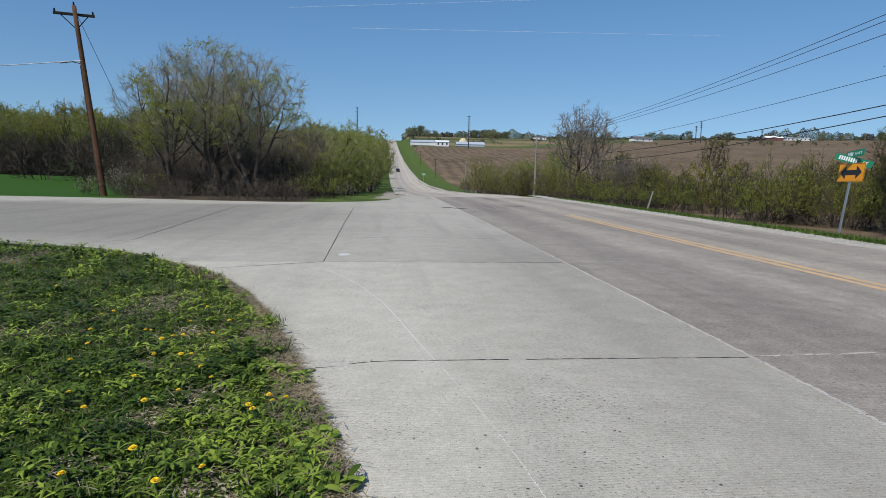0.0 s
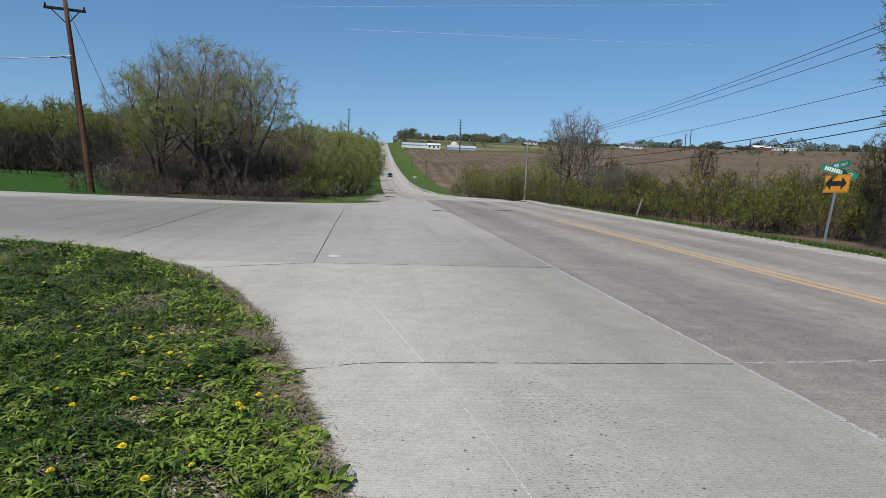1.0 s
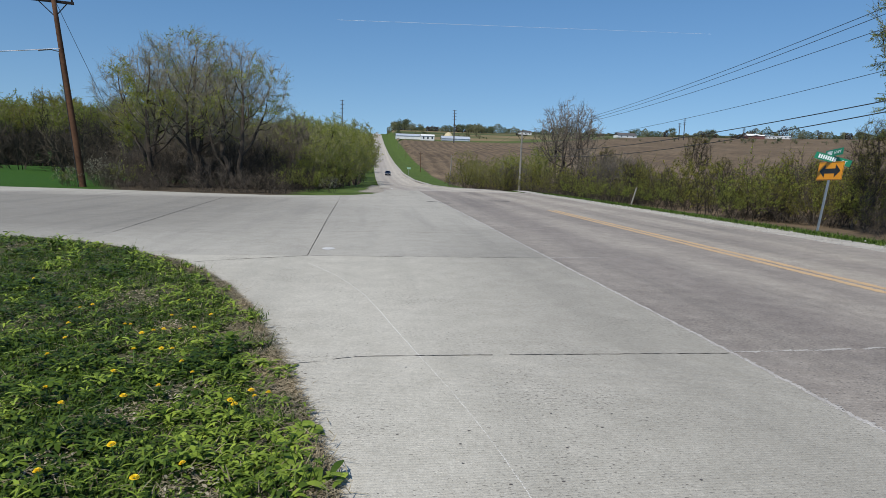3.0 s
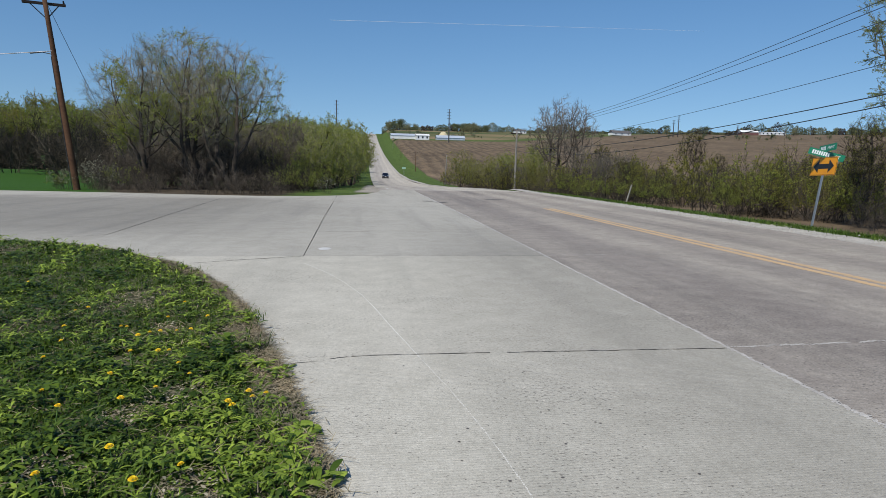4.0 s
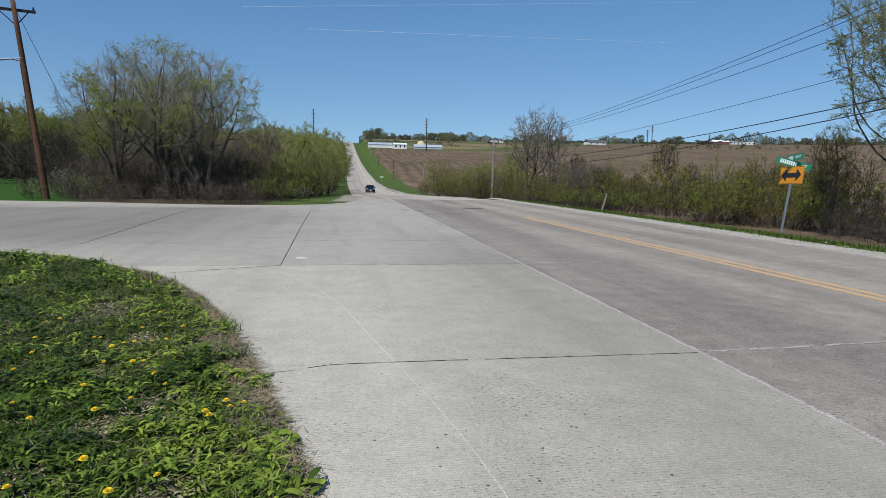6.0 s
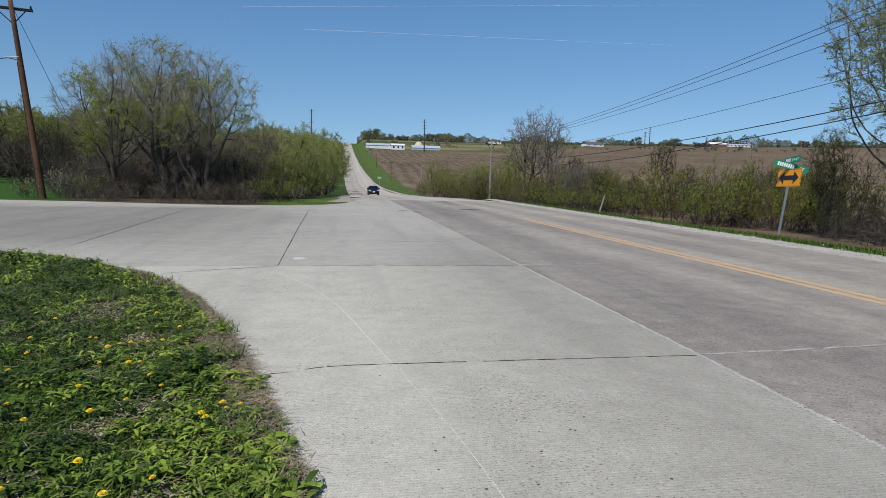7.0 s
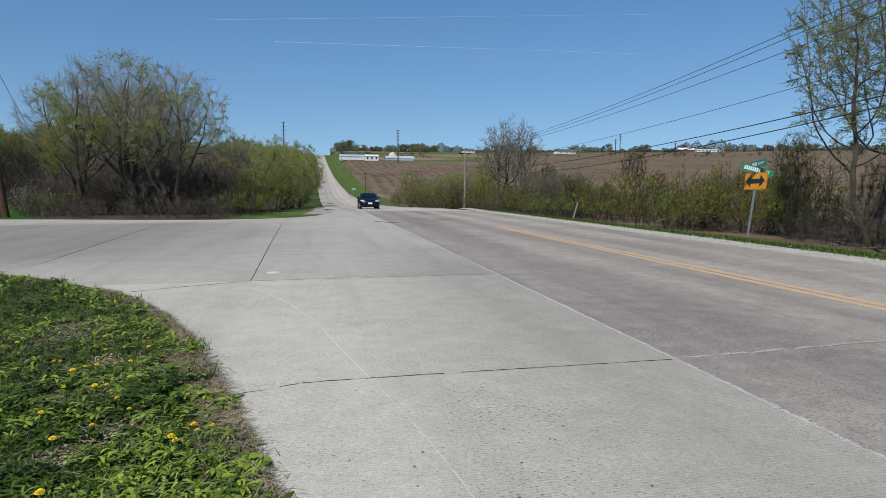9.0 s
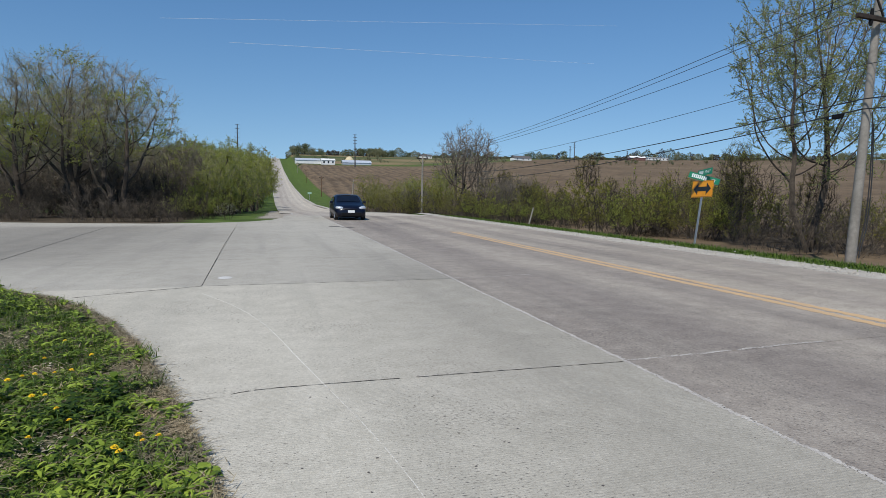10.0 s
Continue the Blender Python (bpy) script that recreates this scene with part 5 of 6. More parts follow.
def farm_building(x, y, w, d, wall, roof, mw, mr, label, rz=0.0, windows=0):
    z = land(x, y) - 0.2
    ob = thing("farm_building", x, y, z, label, "building", "hilltop buildings", rz)
    part("wall", box(BM(), -w / 2, w / 2, -d / 2, d / 2, 0, wall), mw, ob)
    bm = BM()
    o = 0.4
    pts = [(-d / 2 - o, wall - 0.1), (0, wall + roof), (d / 2 + o, wall - 0.1), (0, wall + roof - 0.2)]
    ends = [[bm.verts.new((sx * (w / 2 + o), a, b)) for a, b in pts] for sx in (-1, 1)]
    for k in range(4):
        bm.faces.new((ends[0][k], ends[0][(k + 1) % 4], ends[1][(k + 1) % 4], ends[1][k]))
    for e in ends:
        bm.faces.new(e)
    for sx in (-1, 1):
        bm.faces.new([bm.verts.new((sx * w / 2, a, b)) for a, b in ((-d / 2, wall), (d / 2, wall), (0, wall + roof - 0.25))])
    bmesh.ops.recalc_face_normals(bm, faces=bm.faces)
    part("roof", bm, mr, ob)
    for k in range(windows):
        u = -w / 2 + w * (k + 0.5) / windows
        part("window", box(BM(), u - 0.6, u + 0.6, -d / 2 - 0.05, -d / 2 + 0.02, wall * 0.35, wall * 0.8), "glass_dark", ob)
    return ob


def build_farm():
    farm_building(32, 490, 29, 9, 2.8, 1.7, "wall_white", "roof_pale", "long low white farm shed on hilltop", 4, 0)
    farm_building(42.5, 483, 10.5, 7, 3.6, 1.4, "wall_white", "wall_white", "white farm building with dark windows", 4, 3)
    farm_building(66, 488, 23, 9, 1.8, 2.1, "roof_pale", "roof_pale", "long low blue-grey greenhouse", 2, 0)
    ob = thing("storage_dome", 62, 502, land(62, 502), "cream domed storage cover behind sheds", "building", "hilltop buildings")
    bm = BM()
    bmesh.ops.create_uvsphere(bm, u_segments=18, v_segments=10, radius=4.2)
    for v in bm.verts:
        v.co.z = max(v.co.z * 1.45, -1)
    part("cover", bm, "dome", ob, smooth=True)
    farm_building(260, 600, 22, 9, 2.6, 2.8, "wall_white", "roof_dark", "distant house with dark roof", 10, 3)
    farm_building(402, 596, 18, 8, 3.0, 2.2, "red_wall", "wall_white", "distant farm building with white roof", -8, 0)
    farm_building(425, 590, 26, 6, 2.6, 0.6, "wall_white", "wall_white", "row of white trailers on horizon", -5, 6)
    farm_building(163, 640, 13, 8, 2.6, 2.0, "wall_white", "roof_dark", "distant house with dark roof", 0, 3)
    farm_building(-19.5, 132, 10, 8, 11.6, 0.4, "dome", "wall_white", "pale flat-roofed building behind trees", 0, 3)


build_farm()



def build_van():
    y = 706
    ob = thing("van", 2.4, y, rise(y) + 0.06, "small white van on the distant hilltop road", "van")
    part("body", box(BM(), -0.95, 0.95, 0, 4.8, 0.4, 2.1, 0.25), "wall_white", ob)
    part("windshield", box(BM(), -0.8, 0.8, -0.02, 0.1, 1.25, 1.85, 0.03), "glass_dark", ob)
    for x in (-0.85, 0.85):
        for yy in (0.9, 3.8):
            part("wheel", rod(BM(), (x - 0.1, yy, 0.34), (x + 0.1, yy, 0.34), 0.34, None, 14), "tyre", ob)


build_van()

# ---------------------------------------------------------------- contrails


def build_contrails():
    for (x0, z0), (x1, z1), w in (((-531, 866), (2047, 1050), 2.2), ((-207, 774), (1900, 812), 2.6)):
        bm = rod(BM(), (x0, 3300, z0), (x1, 3300, z1), w * 0.2, w * 0.1, 8)
        ob = part("contrail", bm, "contrail", None, "thin white contrail across blue sky")
        tagged(ob, category="contrail", kind="structure")


build_contrails()

# ---------------------------------------------------------------- weeds on the corner plot


def plot_inside(x, y):
    """How far a point lies inside the plot, from the slab's edge along x."""
    ys = [p[1] for p in NEAR_EDGE]
    xs = [p[0] for p in NEAR_EDGE]
    return float(np.interp(y, ys, xs)) - x


def build_weeds():
    rng = random.Random(5)
    leaves, young, blades, straw = ([], []), ([], []), ([], []), ([], [])

    def ribbon(store, p, d, up, length, width, bend, shape):
        v, f = store
        side = d.cross(Vector((0, 0, 1))).normalized()
        n = len(v)
        m = len(shape)
        for k, s in enumerate(shape):
            t = k / (m - 1)
            c = p + d * length * t + Vector((0, 0, up * length * t - bend * length * t * t))
            w = side * width * s
            lift = Vector((0, 0, 0.25 * width * s))
            v.extend(((c - w + lift)[:], (c + w + lift)[:]))
        for k in range(m - 1):
            a = n + 2 * k
            f.append((a, a + 1, a + 3, a + 2))

    def bare(x, y):
        return noise.noise(Vector((x * 1.1, y * 1.1, 7.3))) + 0.5 * noise.noise(Vector((x * 3.1, y * 3.1, 2.2)))

    BARE = [(-1.99, 6.27, 0.42), (-0.69, 4.96, 0.32), (-0.71, 3.63, 0.24), (-0.2, 2.2, 0.2), (-1.05, 2.75, 0.16), (-5.3, 9.9, 0.8), (-0.34, 2.55, 0.16), (-0.93, 3.31, 0.15), (-0.42, 4.75, 0.2), (-1.3, 5.2, 0.16)]
    spots = 0
    for _ in range(200000):
        y = 1.3 + 11.5 * rng.random() ** 1.25
        x = plot_inside(0, y) - rng.uniform(-0.03, 1.0) * min(9.0, 1.4 + 0.95 * y)
        e = plot_inside(x, y)
        if e < 0.01 or x < -10:
            continue
        b = bare(x, y)
        if b > 0.5 or (e < 0.2 + 0.14 * noise.noise(Vector((y * 1.7, 0.3, 5.5))) and rng.random() < 0.8) or any(math.hypot(x - px, (y - py) * 0.8) < pr * rng.uniform(0.1, 1.0) for px, py, pr in BARE):
            continue
        spots += 1
        if spots > 25000:
            break
        base = Vector((x, y, -0.03))
        big = rng.uniform(0.7, 1.3) * (1.15 + 0.9 * noise.noise(Vector((x * 2.3, y * 2.3, 9.1))))
        if rng.random() < (0.62 if noise.noise(Vector((x * 0.8, y * 0.8, 4.4))) > -0.1 else 0.3):
            # away from the slab the leaves take the green with shadow mixed in
            pale = noise.noise(Vector((x * 1.3, y * 1.3, 1.7))) + 0.3 - 0.34 * e > 0
            for k in range(rng.randint(4, 6)):
                a = rng.uniform(0, 2 * math.pi)
                l = big * rng.uniform(0.018, 0.045) * (0.68 + 0.13 * y)
                up = rng.uniform(0.2, 1.1)
                ribbon(young if pale else leaves, base + Vector((0, 0, rng.uniform(0, 0.06) * big)), Vector((math.cos(a), math.sin(a), 0)), up, l, l * rng.choice((0.10, 0.13, 0.17, 0.22)), up * rng.uniform(0.5, 1.1), (0.3, 0.8, 0.45, 1.0, 0.6, 0.08) if y < 3.6 else (0.25, 0.9, 0.9, 0.05))
        else:
            for k in range(rng.randint(5, 9)):
                a = rng.uniform(0, 2 * math.pi)
                l = rng.uniform(0.035, 0.095)
                ribbon(blades, base + Vector((rng.gauss(0, 0.02), rng.gauss(0, 0.02), 0)), Vector((math.cos(a), math.sin(a), 0)) * 0.6, rng.uniform(0.8, 1.6), l, 0.0032, rng.uniform(0.3, 1.0), (1, 0.8, 0.1))
    # thinner growth on the rest of the plot
    for _ in range(15000):
        y = rng.uniform(-7, 5) if rng.random() < 0.8 else rng.uniform(-9, 13)
        x = plot_inside(0, y) - rng.uniform(0.02, 10) if y > 1.3 else 0.34 - rng.uniform(0.02, 10)
        for k in range(4):
            a, l, up = rng.uniform(0, 2 * math.pi), rng.uniform(0.05, 0.13), rng.uniform(0.3, 1.2)
            px, py = x + rng.gauss(0, 0.05), y + rng.gauss(0, 0.05)
            if plot_inside(px, py) < 0.05:
                continue
            ribbon(leaves if k < 3 else blades, Vector((px, py, -0.03)), Vector((math.cos(a), math.sin(a), 0)), up, l, l * 0.2 if k < 3 else 0.004, up * 0.8, (0.3, 1.0, 0.06))
    for _ in range(34000):
        y = 1.3 + 11.5 * rng.random() ** 1.25
        x = plot_inside(0, y) - rng.uniform(-0.02, 1.0) * min(9.0, 1.4 + 0.95 * y)
        e = plot_inside(x, y)
        if x < -10 or (bare(x, y) < 0.15 and e > 0.35 and rng.random() < 0.7):
            continue
        a = rng.uniform(0, 2 * math.pi)
        ribbon(straw, Vector((x, y, -0.025 + 0.075 * rng.random() ** 2)), Vector((math.cos(a), math.sin(a), 0)), rng.uniform(0.0, 0.4), rng.uniform(0.03, 0.11), 0.0026, 0.1, (1, 0.8, 0.3))
    for px, py, pr in BARE:
        for _ in range(int(900 * pr)):
            a, q = rng.uniform(0, 2 * math.pi), pr * math.sqrt(rng.random())
            b = rng.uniform(0, 2 * math.pi)
            ribbon(straw, Vector((px + math.cos(a) * q, py + math.sin(a) * q * 1.2, rng.uniform(-0.025, 0.01))), Vector((math.cos(b), math.sin(b), 0)), rng.uniform(0, 0.3), rng.uniform(0.03, 0.09), 0.0034, 0.1, (1, 0.8, 0.3))
    # matted dead grass along the slab, wider in places
    for _ in range(15000):
        y = 1.6 + 7.5 * rng.random() ** 1.3
        wide = 0.14 + 0.24 * max(0.0, noise.noise(Vector((y * 1.6, 3.3, 0.7))) + 0.25)
        e = wide * rng.random() ** 1.3 - 0.015
        a = rng.uniform(0, 2 * math.pi)
        ribbon(straw, Vector((plot_inside(0, y) - e, y, rng.uniform(-0.012, 0.02))), Vector((math.cos(a), math.sin(a), 0)), rng.uniform(0.0, 0.45), rng.uniform(0.025, 0.08), 0.0026, 0.15, (1, 0.8, 0.3))
    # toothed rosettes lying in the thinner growth near the slab
    for _ in range(430):
        y = 1.5 + 5.5 * rng.random() ** 1.3
        e = 0.12 + 2.6 * rng.random() ** 1.5
        x = plot_inside(0, y) - e
        if any(math.hypot(x - px, (y - py) * 0.8) < pr * 0.7 for px, py, pr in BARE):
            continue
        grown, a0 = rng.uniform(0.5, 1.0), rng.uniform(0, 6.28)
        for k in range(rng.randint(8, 13)):
            a, up, l = a0 + k * 2.4 + rng.gauss(0, 0.2), rng.uniform(0.25, 1.0), grown * rng.uniform(0.06, 0.115)
            ribbon(young, Vector((x, y, 0.005 + 0.03 * rng.random())), Vector((math.cos(a), math.sin(a), 0)), up, l, l * rng.uniform(0.10, 0.16), up * rng.uniform(0.6, 1.1), (0.2, 0.5, 0.35, 0.8, 0.55, 1.0, 0.75, 0.08))
    # broad-leaved rosettes that lean over the slab's edge
    for cy, e0, grown in ((1.95, 0.02, 1.3), (2.08, 0.10, 1.3), (2.2, 0.03, 1.5), (2.32, 0.12, 1.2), (2.5, 0.0, 1.2), (2.62, 0.14, 1.1), (2.95, 0.05, 1.1), (3.05, 0.0, 1.0), (3.15, 0.12, 1.0), (3.9, 0.02, 1.0), (4.02, -0.02, 0.9), (4.12, 0.10, 1.0), (5.4, 0.04, 1.0), (5.55, 0.0, 0.9), (6.7, 0.05, 1.0), (7.4, 0.08, 1.1), (8.2, 0.06, 1.2)):
        for k in range(16):
            a, up = rng.uniform(0, 2 * math.pi), rng.uniform(0.15, 1.2)
            l = grown * rng.uniform(0.045, 0.10)
            ribbon(young, Vector((plot_inside(0, cy) - e0 - 0.04 + rng.gauss(0, 0.025), cy + rng.gauss(0, 0.03), rng.uniform(-0.01, 0.02))), Vector((math.cos(a), math.sin(a), 0)), up, l, l * rng.uniform(0.15, 0.24), up * rng.uniform(0.5, 1.0), (0.25, 0.55, 0.9, 1.0, 0.7, 0.08))
    # pale dry leaves caught in the bare spots
    dry = ([], [])
    for px, py, pr in BARE:
        for _ in range(int(170 * pr)):
            a, q, b = rng.uniform(0, 2 * math.pi), pr * 0.8 * math.sqrt(rng.random()), rng.uniform(0, 2 * math.pi)
            ribbon(dry, Vector((px + math.cos(a) * q, py + math.sin(a) * q * 1.2, rng.uniform(0.0, 0.03))), Vector((math.cos(b), math.sin(b), 0)), rng.uniform(-0.2, 0.4), rng.uniform(0.012, 0.036), rng.uniform(0.004, 0.009), 0.3, (0.3, 0.9, 1.0, 0.4))
    tagged(link("dry_leaves", mesh_of("dry_leaves", dry[0], dry[1], "dry_leaf")), "pale dry leaves lying among the weeds", "leaves", kind="stuff")
    # taller grass tufts along the slab
    for cx, cy in ((-0.47, 5.35), (-0.55, 5.6), (-1.7, 7.95), (-1.95, 8.15), (0.06, 3.1), (0.2, 2.75), (-0.3, 4.6), (0.25, 2.5), (-3.2, 9.75)):
        for k in range(60):
            a = rng.uniform(0, 2 * math.pi)
            ribbon(blades, Vector((cx + rng.gauss(-0.14, 0.05), cy + rng.gauss(0, 0.08), -0.03)), Vector((math.cos(a), math.sin(a), 0)) * 0.6, rng.uniform(0.9, 1.8), rng.uniform(0.07, 0.16), 0.004, rng.uniform(0.4, 1.1), (1, 0.8, 0.1))
    for name, store, mat, lab in (("weeds", leaves, "weed", "dense broad-leaved weeds in shade-darkened green on the corner plot"), ("young_weeds", young, "weed_light", "bright young weed leaves near the slab"), ("grass", blades, "blade", "green grass tufts among the weeds"), ("dead_grass", straw, "straw", "dry straw between the weeds")):
        ob = link(name, mesh_of(name, store[0], store[1], mat))
        tagged(ob, lab, "plants", kind="stuff")
    # verge grass across the road
    verge = ([], [])
    for _ in range(26000):
        y = 4 + 44 * rng.random() ** 1.2
        x = rng.uniform(11.65, 14.2) + rng.gauss(0, 0.15) - max(0, (y - 25)) * 0.01
        a = rng.uniform(0, 2 * math.pi)
        ribbon(verge, Vector((x, y, land(x, y) - 0.03)), Vector((math.cos(a), math.sin(a), 0)) * 0.6, rng.uniform(0.8, 1.6), rng.uniform(0.06, 0.15), 0.008, rng.uniform(0.3, 1.0), (1, 0.8, 0.1))
    ob = link("verge_grass", mesh_of("verge_grass", verge[0], verge[1], "blade"))
    tagged(ob, "green grass strip along the gravel shoulder", "grass", kind="stuff")


build_weeds()


def build_litter():
    """Loose pebbles on the shoulder and dark flakes on the slabs."""
    rng = random.Random(17)
    for name, count, spot, mat, lab in (
            ("pebbles", 1500, lambda: (10.6 + abs(rng.gauss(0, 0.45)), 2 + 34 * rng.random() ** 1.3, rng.uniform(0.012, 0.035)), "pale_gravel", "loose pale pebbles on the road shoulder"),
            ("leaf_flakes", 300, lambda: (rng.uniform(-0.4, 2.0), 1.6 + 8 * rng.random() ** 1.5, 0.002 + 0.009 * rng.random() ** 3), "tar", "small dark leaf flakes scattered on concrete")):
        v, f = [], []
        for _ in range(count):
            x, y, r = spot()
            if name == "leaf_flakes" and plot_inside(x, y) > -0.05:
                continue
            n, a = len(v), rng.uniform(0, 6.28)
            h = r * (0.9 if name == "pebbles" else 0.25)
            for k in range(5):
                q = r * rng.uniform(0.7, 1.2)
                v.append((x + math.cos(a + k * 1.257) * q, y + math.sin(a + k * 1.257) * q * 0.8, 0.002))
            v.append((x + rng.uniform(-0.3, 0.3) * r, y + rng.uniform(-0.3, 0.3) * r, 0.002 + h))
            f += [(n + k, n + (k + 1) % 5, n + 5) for k in range(5)]
        tagged(link(name, mesh_of(name, v, f, mat)), lab, "debris", kind="stuff")


build_litter()


def dandelion():
    ob = thing("dandelion", 0, 0, 0, "yellow dandelion in flower among weeds", "flower", "dandelions")
    part("stem", rod(BM(), (0, 0, 0), (0, 0, 0.11), 0.003, 0.0025, 5), "stem", ob)
    bm = BM()
    for ring, (n, r, h) in enumerate(((14, 0.019, 0.112), (11, 0.014, 0.118), (7, 0.009, 0.122))):
        for k in range(n):
            a = 2 * math.pi * (k + 0.5 * ring) / n
            c, s = math.cos(a), math.sin(a)
            q = [bm.verts.new(p) for p in ((c * 0.003, s * 0.003, 0.108 + ring * 0.003), (c * r - s * 0.005, s * r + c * 0.005, h), (c * r + s * 0.005, s * r - c * 0.005, h))]
            bm.faces.new(q)
    part("flower_head", bm, "petal", ob)
    return ob


def build_dandelions():
    first = dandelion()
    rng = random.Random(9)
    first.matrix_world = pose(-0.27, 3.43, -0.02)
    for px, py in DANDELIONS:
        copy_thing(first, pose(px, py, -0.02 + rng.uniform(-0.02, 0.015), rng.uniform(-12, 12), rng.uniform(-12, 12), rng.uniform(0, 360)) @ Matrix.Scale(rng.uniform(0.82, 1.05), 4))


DANDELIONS = [(-0.24, 3.39), (-0.18, 3.39), (-0.32, 3.28), (-0.38, 3.33), (-0.83, 4.02), (-0.71, 3.82), (-0.85, 3.59), (-1.01, 4.81), (-1.33, 5.29), (-1.13, 4.89), (-0.98, 5.35), (-1.33, 5.81),
              (-1.54, 4.97), (-1.33, 4.66), (-1.28, 4.72), (-1.23, 4.79), (-1.56, 4.9), (-1.85, 4.64), (-1.99, 4.96), (-1.75, 4.16), (-1.45, 3.57), (-0.97, 3.4), (-0.96, 2.56), (-0.77, 2.82),
              (-0.39, 2.65), (-0.57, 2.5), (-2.2, 5.59), (-2.13, 5.62), (-4.65, 8.43), (-3.31, 6.94), (-1.23, 4.24), (-1.08, 4.35), (-0.99, 4.28), (-1.2, 3.78), (-1.26, 3.3)]
build_dandelions()

# ---------------------------------------------------------------- car


def build_car():
    ob = thing("car", 4.2, 31.5, 0, "dark blue compact hatchback car driving on the road", "car")
    S = [(0.0, 0.30, 0.50, 0.60, 0.60, 0.46), (0.10, 0.20, 0.60, 0.72, 0.80, 0.62), (0.5, 0.17, 0.72, 0.86, 0.89, 0.70), (1.2, 0.17, 0.88, 1.0, 0.91, 0.74), (1.95, 0.17, 0.93, 1.40, 0.91, 0.67),
         (2.4, 0.17, 0.95, 1.46, 0.91, 0.67), (3.2, 0.17, 0.98, 1.43, 0.91, 0.65), (3.9, 0.19, 1.0, 1.2, 0.89, 0.64), (4.25, 0.25, 0.92, 1.0, 0.82, 0.6), (4.36, 0.36, 0.78, 0.82, 0.7, 0.5)]
    bm = BM()
    rings = []
    for y, zb, zs, zt, w, wt in S:
        half = [(w * 0.9, zb), (w, (zb + zs) / 2), (w * 0.985, zs), (wt + 0.03, zt - 0.05), (wt - 0.08, zt)]
        ring = [bm.verts.new((px, y, pz)) for px, pz in half] + [bm.verts.new((0, y, zt + 0.025))] + [bm.verts.new((-px, y, pz)) for px, pz in reversed(half)]
        rings.append(ring)
    for a, b in zip(rings, rings[1:]):
        for k in range(len(a)):
            bm.faces.new((a[k], a[(k + 1) % len(a)], b[(k + 1) % len(a)], b[k]))
    bm.faces.new(rings[0])
    bm.faces.new(rings[-1])
    bmesh.ops.recalc_face_normals(bm, faces=bm.faces)
    body = part("body", bm, "paint_blue", ob, "dark blue body", True)

    def pane(name, pts, mat="glass_dark"):
        b = BM()
        b.faces.new([b.verts.new(p) for p in pts])
        r = bmesh.ops.extrude_face_region(b, geom=list(b.faces))
        c = Vector((0, 2.2, 0.8))
        for v in r["geom"]:
            if isinstance(v, bmesh.types.BMVert):
                v.co += (v.co - c).normalized() * 0.012
        bmesh.ops.recalc_face_normals(b, faces=b.faces)
        return part(name, b, mat, ob)
    pane("windshield", [(-0.71, 1.27, 1.045), (0, 1.24, 1.065), (0.71, 1.27, 1.045), (0.575, 1.9, 1.395), (0, 1.9, 1.43), (-0.575, 1.9, 1.395)])
    for s in (-1, 1):
        pane("side_window", [(s * 0.86, 1.6, 1.0), (s * 0.745, 2.1, 1.33), (s * 0.725, 3.2, 1.34), (s * 0.84, 3.6, 1.06)])
        b = box(BM(), s * 0.9, s * 1.06, 1.55, 1.68, 0.96, 1.09, 0.03)
        part("mirror", b, "paint_blue", ob)
        b = BM()
        bmesh.ops.create_uvsphere(b, u_segments=12, v_segments=8, radius=1)
        bmesh.ops.transform(b, matrix=Matrix.Translation((s * 0.64, 0.20, 0.70)) @ Matrix.Rotation(s * 0.35, 4, "Z") @ Matrix.Rotation(-s * 0.15, 4, "Y") @ Matrix.Diagonal((0.25, 0.13, 0.105, 1)), verts=b.verts)
        part("headlight", b, "lamp_glass", ob, "clear headlight", True)
        b = box(BM(), s * 0.52, s * 0.72, 0.06, 0.12, 0.34, 0.46, 0.02)
        part("fog_light_recess", b, "trim_black", ob)
    part("front_skirt", box(BM(), -0.72, 0.72, 0.04, 0.22, 0.17, 0.27, 0.04), "trim_black", ob)
    part("grille", box(BM(), -0.56, 0.56, -0.02, 0.10, 0.24, 0.44, 0.03), "trim_black", ob, "black lower grille")
    part("upper_grille", box(BM(), -0.36, 0.36, 0.0, 0.1, 0.59, 0.635, 0.01), "trim_black", ob)
    part("number_plate", box(BM(), -0.19, 0.19, -0.03, -0.015, 0.43, 0.58, 0.005), "sign_white", ob, "white number plate")
    part("rear_window", box(BM(), -0.5, 0.5, 3.98, 4.0, 1.02, 1.16), "glass_dark", ob)
    ob.scale = (0.93, 0.93, 0.93)
    wheels = []
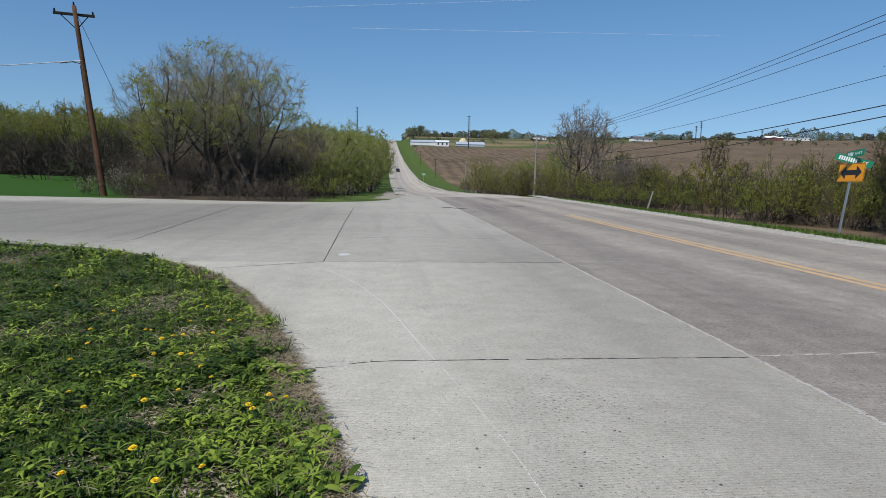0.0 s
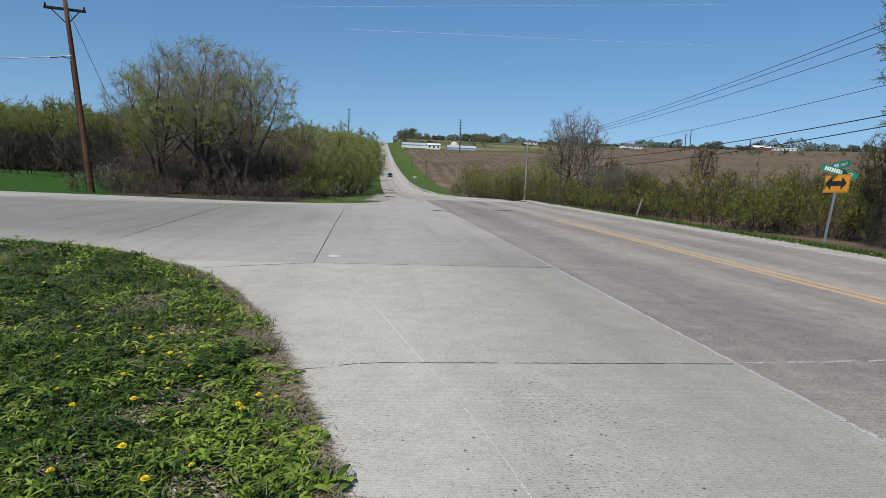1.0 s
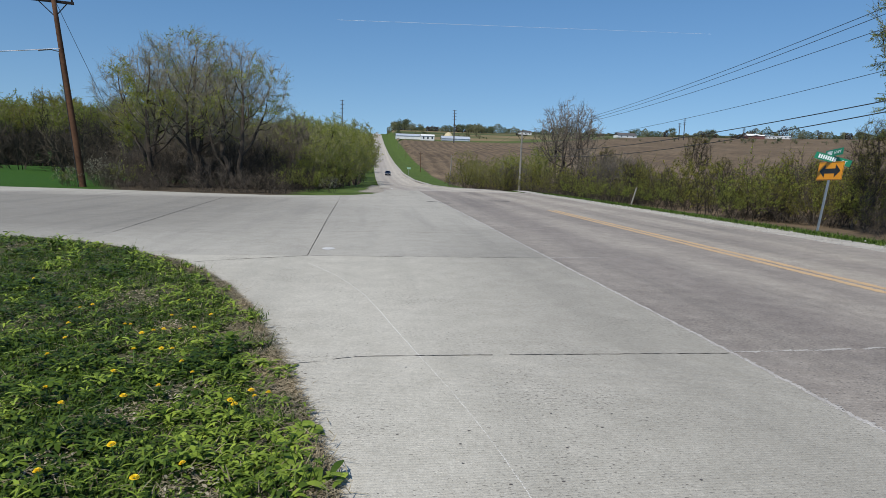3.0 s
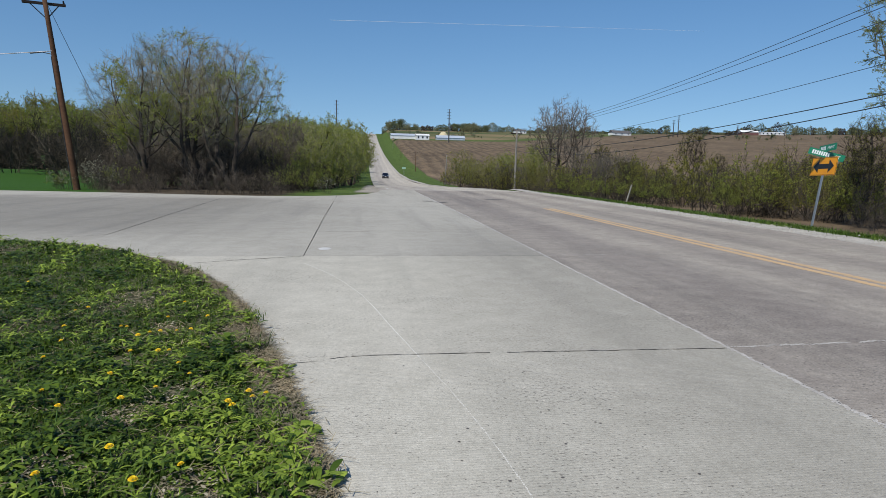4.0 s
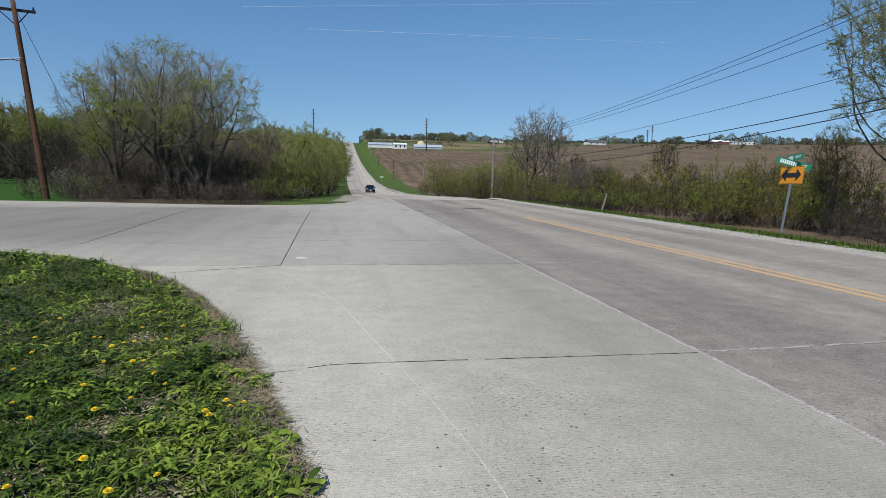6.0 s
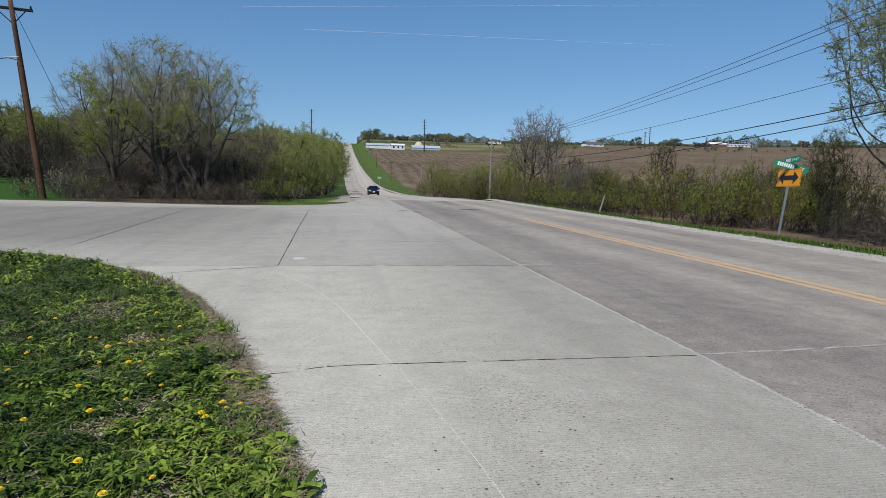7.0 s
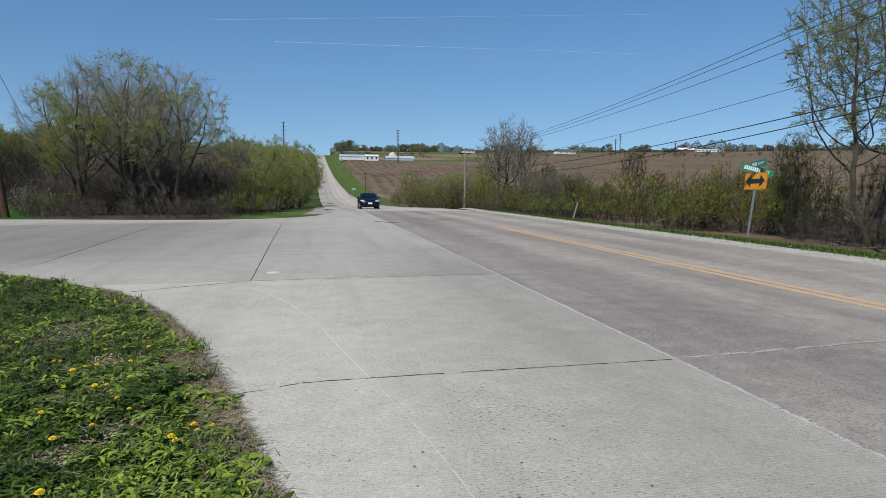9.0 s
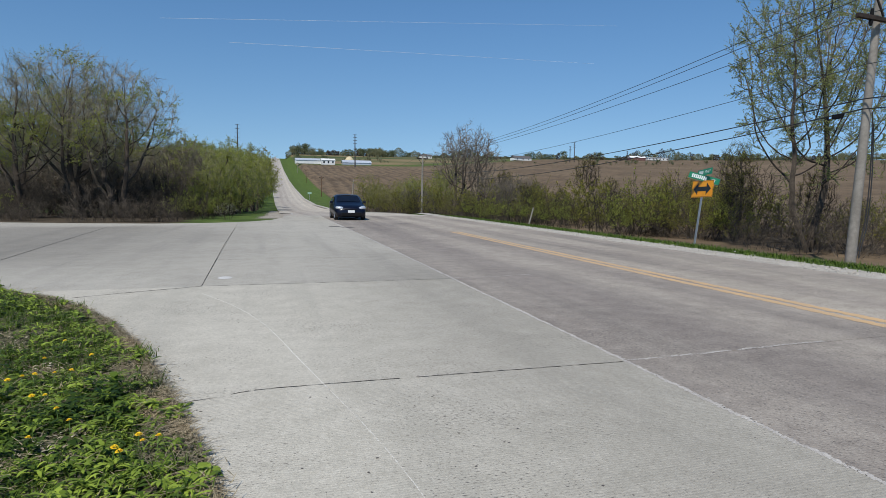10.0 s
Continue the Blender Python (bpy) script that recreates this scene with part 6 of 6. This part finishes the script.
    for x, y in ((-0.78, 0.86), (0.78, 0.86), (-0.78, 3.5), (0.78, 3.5)):
        wh = new("wheel")
        wh.parent = ob
        wh.matrix_local = pose(x, y, 0.32)
        b = BM()
        prev = None
        prof = [(0.21, -0.1), (0.30, -0.11), (0.32, -0.07), (0.32, 0.07), (0.30, 0.11), (0.21, 0.1)]
        R = [[b.verts.new((w, math.cos(a) * r, math.sin(a) * r)) for r, w in prof] for a in (2 * math.pi * k / 24 for k in range(24))]
        for p, q in zip(R, R[1:] + R[:1]):
            for k in range(len(prof)):
                b.faces.new((p[k], p[(k + 1) % 6], q[(k + 1) % 6], q[k]))
        bmesh.ops.recalc_face_normals(b, faces=b.faces)
        part("tyre", b, "tyre", wh, smooth=True)
        b = BM()
        o = 0.09 if x > 0 else -0.09
        for k in range(5):
            a = 2 * math.pi * k / 5
            rod(b, (o, 0, 0), (o, math.cos(a) * 0.22, math.sin(a) * 0.22), 0.035, 0.03, 6)
        rod(b, (o - 0.02, 0, 0), (o + 0.02, 0, 0), 0.06)
        part("rim", b, "rim", wh)
        wheels.append((wh, x, y))
    return ob, wheels


CAR, WHEELS = build_car()
CAR_Y = [(0, 252), (1, 228.5), (2, 204.5), (3, 180), (4, 155), (4.5, 142.8), (5, 130.5), (5.5, 118.8), (6, 107.5), (7, 87.0), (7.5, 77.5), (8, 67.8), (8.5, 58.5), (9, 49.4), (9.5, 40.3), (10, 31.5)]


def motions():
    ts, ys = [a for a, _ in CAR_Y], [b for _, b in CAR_Y]
    rows, spin = [], []
    for k in range(0, 101, 5):
        t = k / 10
        y = float(np.interp(t, ts, ys))
        x = float(np.interp(y, [31.5, 40, 58, 120, 203, 255], [4.4, 4.55, 4.65, 4.6, 4.4, 3.85]))
        slope = math.degrees(math.atan2(rise(y + 3) - rise(y), 3))
        z = 0.0 if y < 38.5 else far_top(y)
        rows.append((t, pose(x, y, z, slope, 0, 0)))
    walk(CAR, rows)
    for wh, x, y in WHEELS:
        walk(wh, [(k / 10, pose(x, y, 0.32, (60 * k) % 360)) for k in range(0, 101)])


motions()
